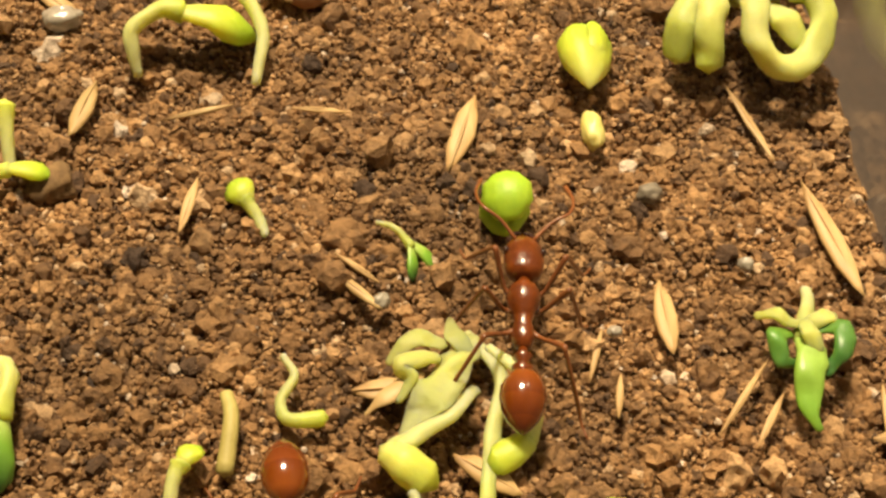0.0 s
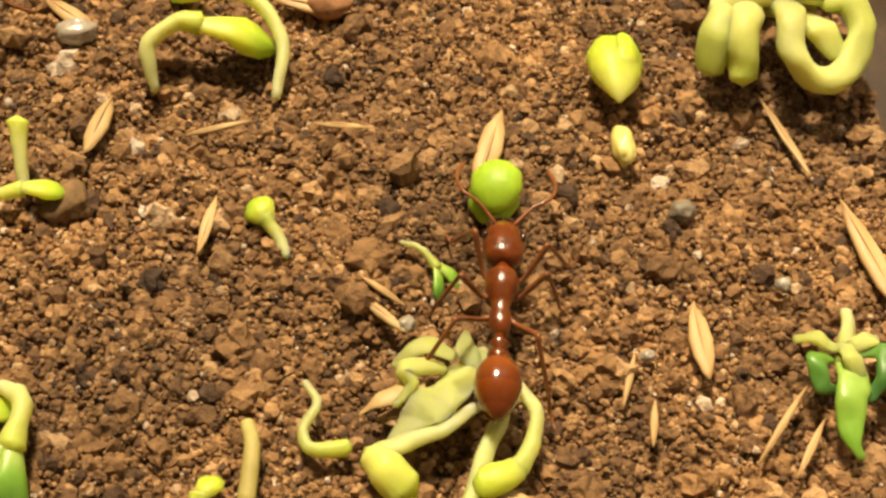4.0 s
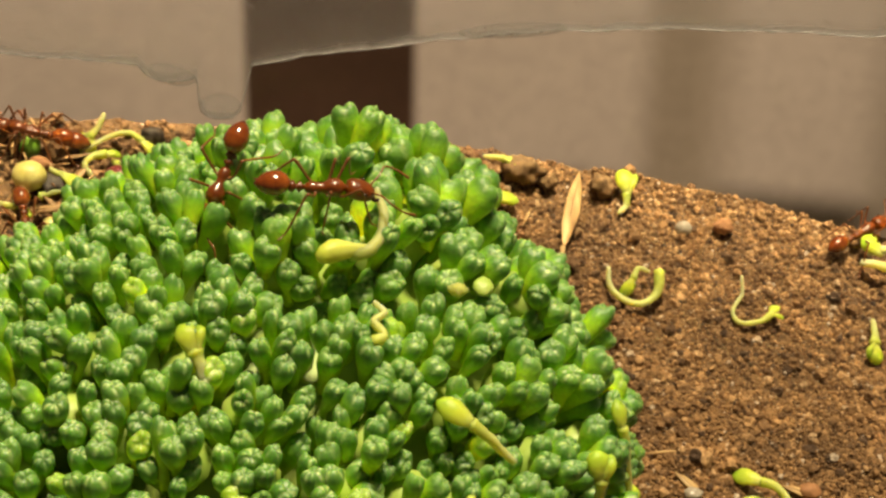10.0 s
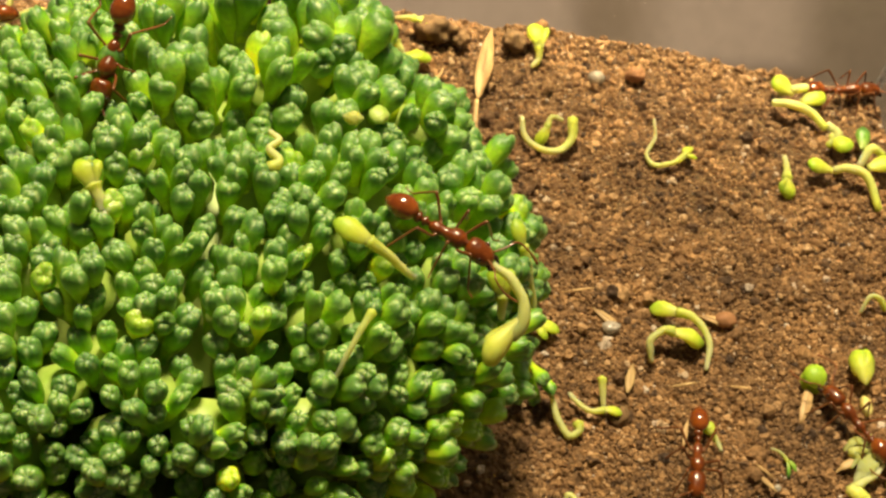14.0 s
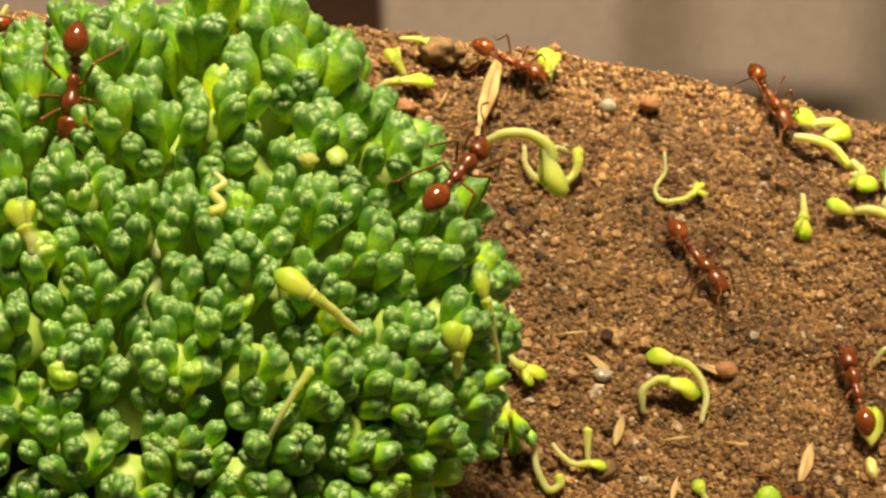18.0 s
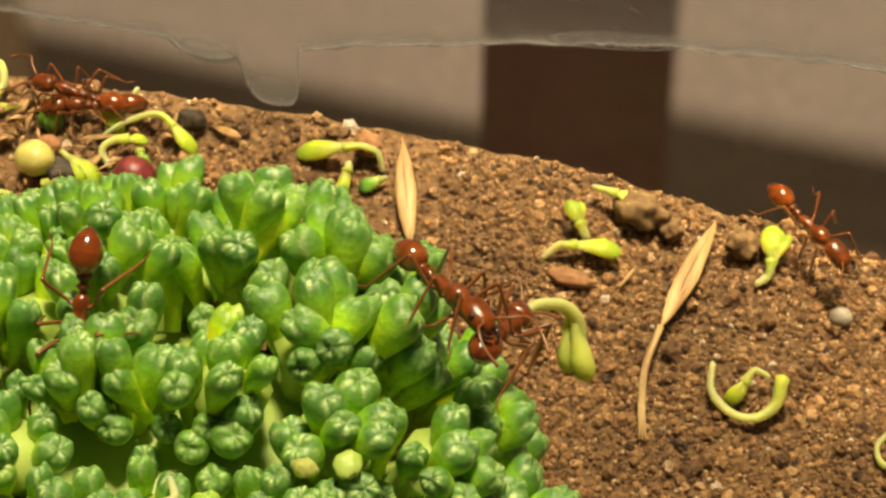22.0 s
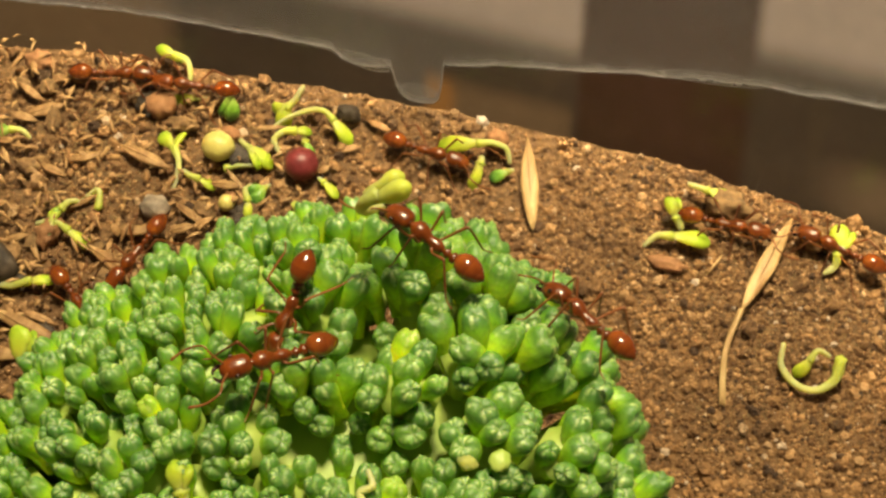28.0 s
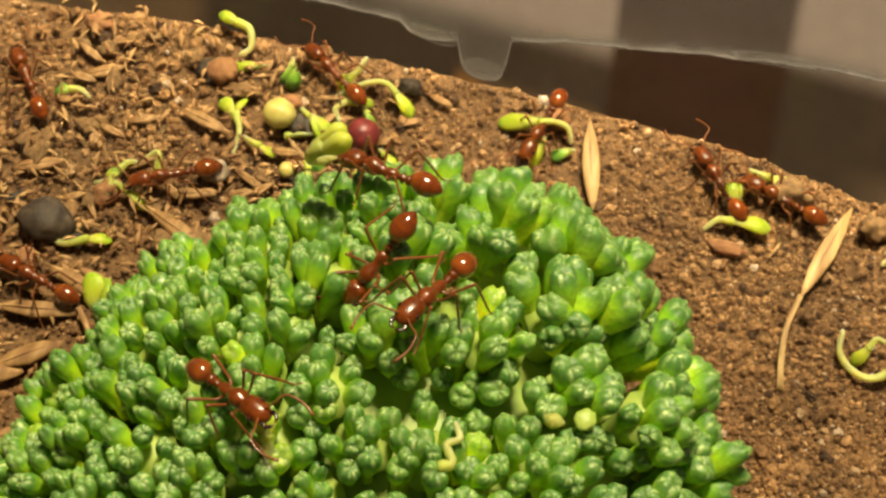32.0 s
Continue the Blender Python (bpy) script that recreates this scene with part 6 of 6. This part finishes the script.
WALL_ANT_2 = [(0, 5.2, 3.4, 0.02, 60), (8, 5.05, 3.5, 0.02, 60), (8.6, 5.2, 2.2, 0.02, 180), (10.5, 5.3, -2.6, 0.02, 180), (16.5, 5.3, -2.8, 0.02, 20), (22, 5.2, 1.6, 0.02, 20), (24, 4.1, 2.75, 0.02, 40), (24.5, 3.34, 2.94, 0.02, 0), (25.5, 3.07, 3.22, 0.02, 32), (28.5, 2.19, 3.55, 0.02, 80), (29.5, 1.93, 3.36, 0.02, 85), (31, 1.75, 3.55, 0.02, 96), (32, 0.9, 3.6, 0.02, 45)]
WALL_ANT_3 = [(0, -2.5, 4.2, 0.5, 12, 90), (7.5, -2.55, 4.2, 0.4, 14, 90), (8, -2.6, 4.2, 0.26, 16, 90), (8.5, -2.75, 3.66, 0.1, 40, 35), (9, -2.72, 3.5, 0.02, 75), (20, -2.5, 3.55, 0.02, 100), (24.5, -2.34, 3.55, 0.02, 111), (25, -1.8, 3.5, 0.02, 30), (25.3, -1.4, 3.5, 0.02, -50), (25.5, -1.13, 3.55, 0.02, -72), (26, -0.67, 3.45, 0.02, -102), (26.5, -0.7, 3.45, 0.02, -94), (28.5, -1.0, 3.5, 0.02, -94), (29.5, -0.34, 3.58, 0.02, -112), (31, -0.7, 3.58, 0.02, -124), (32, -0.59, 3.6, 0.02, -190)]
HELPER = [(0, 3.36, -1.83, 0.02, 180), (0.5, 3.36, -2.2, 0.02, 180), (2, 4.2, -2.9, 0.02, 250), (8, 5.0, -2.4, 0.02, 20), (16.5, 4.67, -0.29, 0.02, 28), (17.5, 4.59, 0.18, 0.02, 10), (19, 4.57, 1.08, 0.02, 2), (32, 4.6, 2.0, 0.02, 10)]
PILE_ANT_1 = [(0, -3.6, 1.2, 0.05, -100), (8.5, -3.3, 1.3, 0.05, -110), (28.5, -3.21, 1.39, 0.05, -125), (29.5, -3.30, 1.21, 0.05, -140), (30.3, -3.45, 1.1, 0.05, -210), (31, -3.64, 1.00, 0.05, -283), (32, -3.94, 1.03, 0.05, -281)]
PILE_ANT_2 = [(0, -4.4, 3.2, 0.03, 20), (8.5, -4.2, 3.4, 0.03, -60), (24, -4.0, 3.5, 0.03, -80), (29.5, -3.7, 3.45, 0.03, -70), (31, -4.5, 3.3, 0.03, 30), (32, -4.79, 2.67, 0.03, 44)]
PILE_ANT_3 = [(0, -2.6, 2.5, 0.05, 200), (20, -2.7, 2.3, 0.05, 190), (28.5, -3.0, 1.9, 0.05, 160), (32, -3.3, 2.2, 0.05, 120)]
PILE_ANT_4 = [(0, -3.0, 3.3, 0.05, 80), (24, -2.6, 3.62, 0.05, 85), (26, -2.9, 3.58, 0.05, 80), (28.5, -3.1, 3.5, 0.05, 100), (32, -2.4, 3.55, 0.05, 60)]


def carried_sprout():
    """The sprout in the carrier's jaws: held at its origin, hooked, its head out along +x."""
    ob = thing("carried_sprout", "pale yellow hooked sprout with a swollen head in an ant's jaws", "sprout", group="sprouted seeds")
    a = math.radians(-76)
    turn = np.array([[math.cos(a), -math.sin(a), 0], [math.sin(a), math.cos(a), 0], [0, 0, 1]])
    pts = np.array([(0.05, -0.05, 0.0), (0.0, 0.0, 0.0), (-0.12, 0.11, 0.015), (-0.195, 0.26, 0.02), (-0.165, 0.385, 0.015), (-0.05, 0.435, 0.0)])
    flatter = np.array([0.98, 0.68, 1.0])
    v, f, h = tube(pts @ turn.T * flatter, [0.02, 0.026, 0.03, 0.033, 0.042, 0.054], 12, 36)
    v = v + 0.007 * np.array([noise.noise_vector(Vector(q) * 9)[:] for q in v])
    part("stem", Geo().add(v, f, h * 0.8), SPROUT, ob)
    for k, (lean, w) in enumerate(((0.44, 0.090), (0.30, 0.078))):
        v, f, h, _ = lathe([(b * (0.33 - 0.03 * k), r * w) for b, r in ((-0.25, 0.40), (-0.1, 0.50), (0.1, 0.60), (0.34, 0.80), (0.6, 1.0), (0.8, 0.92), (0.94, 0.55), (1.0, 0.12))], 16, flat=0.72)
        v = v + 0.014 * np.array([noise.noise_vector(Vector(q) * 9 + Vector((k, 0, 0)))[:] for q in v])
        part("seed_leaf", Geo().add((v @ frame_to((0.9, lean, 0.05 - 0.1 * k), 0.35 * k).T + np.array([-0.09, 0.405 - 0.015 * k, 0.02 - 0.05 * k])) @ turn.T * flatter * 1.0, f, 0.02 + 0.36 * h), LEAF, ob)
    return ob


def dragged_seedling():
    """The wilted seedling that the dragging ant holds: limp leaf, stems and swollen seed leaves."""
    ob = thing("wilted_seedling", "limp pale seedling with torn leaf and curled stems", "seedling")

    def limp(name, pts, rad, mat, flat, lo, hi, rough=0.008):
        v, f, h = tube(pts, rad, 14, 26, flat)
        v = v + rough * np.array([noise.noise_vector(Vector(q) * 14 + Vector((len(ob.children), 0, 0)))[:] for q in v])
        part(name, Geo().add(v, f, lo + (hi - lo) * h), mat, ob)

    # the long stem, the curled one that ends in a swollen seed leaf, and the one to the other seed leaf
    limp("stem", [(0.16, 0.02, 0.09), (0.203, -0.166, 0.11), (0.102, -0.353, 0.08), (-0.014, -0.572, 0.05)], [0.023, 0.026, 0.029, 0.026], SPROUT, 0.7, 0.1, 0.8)
    limp("stem", [(0.2, -0.06, 0.11), (0.255, -0.17, 0.13), (0.28, -0.27, 0.12), (0.22, -0.385, 0.09), (0.16, -0.425, 0.08)], [0.018, 0.023, 0.025, 0.032, 0.04], SPROUT, 0.8, 0.2, 1.0)
    limp("seed_leaf", [(0.19, -0.41, 0.085), (0.13, -0.435, 0.085), (0.075, -0.44, 0.075), (0.05, -0.435, 0.07)], [0.04, 0.056, 0.05, 0.02], LEAF, 0.8, 0.3, 0.7)
    limp("stem", [(0.1, -0.2, 0.12), (-0.03, -0.27, 0.13), (-0.16, -0.3, 0.12), (-0.23, -0.32, 0.11)], [0.02, 0.026, 0.03, 0.04], SPROUT, 0.75, 0.0, 0.8)
    limp("seed_leaf", [(-0.25, -0.31, 0.11), (-0.21, -0.37, 0.11), (-0.165, -0.43, 0.09), (-0.14, -0.46, 0.07)], [0.045, 0.068, 0.064, 0.02], LEAF, 0.85, 0.0, 0.5)
    # an empty husk clings to it
    limp("husk", [(-0.25, -0.14, 0.06), (-0.19, -0.125, 0.1), (-0.12, -0.108, 0.11), (-0.05, -0.092, 0.12)], [0.006, 0.03, 0.036, 0.02], HUSK, 0.5, 0, 0, 0.01)
    # the torn leaf and its lobes
    limp("leaf", [(0.16, -0.02, 0.12), (0.07, -0.1, 0.14), (-0.04, -0.18, 0.14), (-0.12, -0.25, 0.12), (-0.19, -0.295, 0.09)], [0.028, 0.068, 0.074, 0.05, 0.018], PALE, 0.14, 0, 0, 0.03)
    limp("leaf", [(0.12, 0.09, 0.12), (0.11, 0.0, 0.14), (0.13, -0.08, 0.13)], [0.008, 0.04, 0.03], PALE, 0.2, 0, 0, 0.012)
    limp("leaf", [(0.06, -0.02, 0.13), (0.0, 0.03, 0.14), (-0.07, 0.02, 0.13), (-0.13, -0.01, 0.1)], [0.03, 0.04, 0.035, 0.012], PALE, 0.3, 0, 0, 0.014)
    limp("leaf", [(0.02, -0.06, 0.14), (-0.07, -0.05, 0.16), (-0.11, -0.06, 0.15), (-0.09, -0.11, 0.14), (-0.15, -0.15, 0.11)], [0.025, 0.035, 0.034, 0.032, 0.02], PALE, 0.6, 0, 0, 0.01)
    return ob


def green_pea():
    ob = thing("green_bud", "round bright green leaf bud in an ant's jaws", "bud")
    for k in range(2):
        v, f, h, _ = lathe([(-0.1, 0.012), (-0.082, 0.05), (-0.02, 0.092), (0.045, 0.088), (0.085, 0.05), (0.1, 0.012)], 16, flat=0.6)
        part("seed_leaf", Geo().add(v @ frame_to((0.1, 1, 0.2), 1.57 * 0 + 0.25).T + np.array([0, 0, 0.1 + 0.04 * (k - 0.5) * 2]), f, 0.92 + 0.1 * h), LEAF, ob)
    return ob


def spread_rows(rows):
    """Rows of seconds, place, heading and, where the ant climbs a wall, how far it rears up."""
    out = [(t, ant_pose(x, min(y, wall_y(x) - (0.02 if rear else 0.2)), z, a, *rear)) for t, x, y, z, a, *rear in rows]
    if rows[-1][0] < 32:
        out.append((32, out[-1][1]))
    return out


def placed(rows):
    return [(t, pose(x * CM, y * CM, z * CM, a, b, c)) for t, x, y, z, a, b, c in rows]


def headed(rows):
    """Rows of seconds, place and heading, for the stride."""
    return [(t, x, y, z, c) for t, x, y, z, a, b, c in rows]


def gait(ob, rows, phase):
    """Swings the legs while the ant walks."""
    ts = np.arange(0, 32.01, 0.2)
    cols = np.array([r[:5] for r in rows], float)
    xs, ys = np.interp(ts, cols[:, 0], cols[:, 1]), np.interp(ts, cols[:, 0], cols[:, 2])
    hs = np.interp(ts, cols[:, 0], cols[:, 4])
    way = np.concatenate([[0], np.cumsum(np.hypot(np.diff(xs), np.diff(ys)) + 0.003 * np.abs(np.diff(hs)))])
    legs = [o for o in ob.children if o.name.split(".")[0] == "leg"]
    for k, leg in enumerate(legs):
        a, b, c = leg.location / CM
        side = 1 if a > 0 else -1
        beat = math.pi * (k % 2) + (math.pi if side < 0 else 0) + phase
        walk(leg, [(float(t), pose(a * CM, b * CM, c * CM, 0, side * -5 * max(0, math.cos(w * 17 + beat)), 15 * math.sin(w * 17 + beat))) for t, w in zip(ts, way)])


def motions():
    crew = [
        (CARRIER, "glossy red-brown ant carrying a sprout over the broccoli"),
        (DIVER, "red-brown ant head down between the broccoli buds"),
        (ROAMER, "red-brown ant roaming over the broccoli buds"),
        (CLIMBER, "red-brown ant climbing from the soil onto the broccoli"),
        (DRAGGER, "red-brown ant dragging a wilted seedling on the soil"),
        (VISITOR, "red-brown ant walking over the soil to another ant"),
        (WALL_ANT_1, "red-brown ant walking along the clear wall"),
        (WALL_ANT_2, "red-brown ant crossing the open soil"),
        (WALL_ANT_3, "red-brown ant searching along the clear wall"),
        (HELPER, "red-brown ant hurrying along the clear side wall"),
        (PILE_ANT_1, "red-brown ant among the straw"),
        (PILE_ANT_2, "red-brown ant on the far pile"),
        (PILE_ANT_3, "red-brown ant beside the broccoli on the pile"),
        (PILE_ANT_4, "red-brown ant among sprouts by the clear wall"),
    ]
    team = [ant(label) for _, label in crew]
    for k, (rows, label) in enumerate(crew):
        ob = team[k]
        if rows in (CARRIER, CLIMBER, ROAMER, DIVER):
            ob.scale = (1.04, 0.96, 1.04)
        if rows is DIVER:
            walk(ob, [(t, ant_pose(x, y - 0.02, z - 0.25, a - 14, -44)) for t, x, y, z, a in rows])
            continue
        later = CARRIER_POSES if rows is CARRIER else ROAMER_POSES if rows is ROAMER else CLIMBER_POSES if rows is CLIMBER else []
        walk(ob, [r for r in spread_rows(rows) if r[0] < later[0][0]] + placed(later) if later else spread_rows(rows))
        gait(ob, rows + headed(later), k * 0.7)
    # the sprout in the jaws
    held = carried_sprout()
    cols = np.array(CARRIER, float)
    rows = []
    held_way = [CARRIED[0]]
    for a, b in zip(CARRIED, CARRIED[1:]):
        u = (Vector(a[1:]).normalized() + Vector(b[1:]).normalized()) / 2
        held_way += [((a[0] + b[0]) / 2, u.x, u.y, u.z), b]
    for t, vx, vy, vz in held_way:
        x, y, z, a = [np.interp(t, cols[:, 0], cols[:, c]) for c in (1, 2, 3, 4)]
        grip = ant_pose(x, y, z, a) @ Vector((0, 0.375 * CM, 0.09 * CM))
        d = Vector((vx, vy, vz)).normalized()
        side = Vector((0.0, -0.8, 0.6))
        side = (side - d * side.dot(d)).normalized()
        m = Matrix((d, side.cross(d), side)).transposed().to_4x4()
        rows.append((t, Matrix.Translation(grip) @ m))
    rows += placed(SPROUT_POSES)
    walk(held, rows)
    # what the dragging ant pulls
    walk(dragged_seedling(), [(t, pose(x * CM, y * CM, 0, 0, 0, a)) for t, x, y, a in ((0, 3.85, -1.08, 14), (1, 3.772, -1.067, 7), (2, 3.76, -1.04, 4), (3, 3.765, -1.03, 4), (3.5, 3.775, -1.026, 4), (6, 3.98, -0.88, -10), (7, 4.05, -0.83, -12), (8, 4.08, -0.82, -14), (14.5, 4.45, -0.5, 20), (17.5, 4.3, -0.55, 50), (32, 4.2, -0.7, 50))])
    walk(green_pea(), [(t, pose(x * CM, y * CM, 0.02 * CM, 0, 0, a)) for t, x, y, a in ((0, 4.217, -0.5, 0), (1, 4.096, -0.46, 0), (2, 4.015, -0.39, 0), (3, 4.032, -0.37, 0), (6, 4.264, -0.28, -10), (7, 4.318, -0.21, -10), (8, 4.42, -0.2, -10), (14.5, 4.15, 0.08, 30), (17.5, 3.78, -0.45, 60), (32, 3.7, -0.6, 60))])


motions()
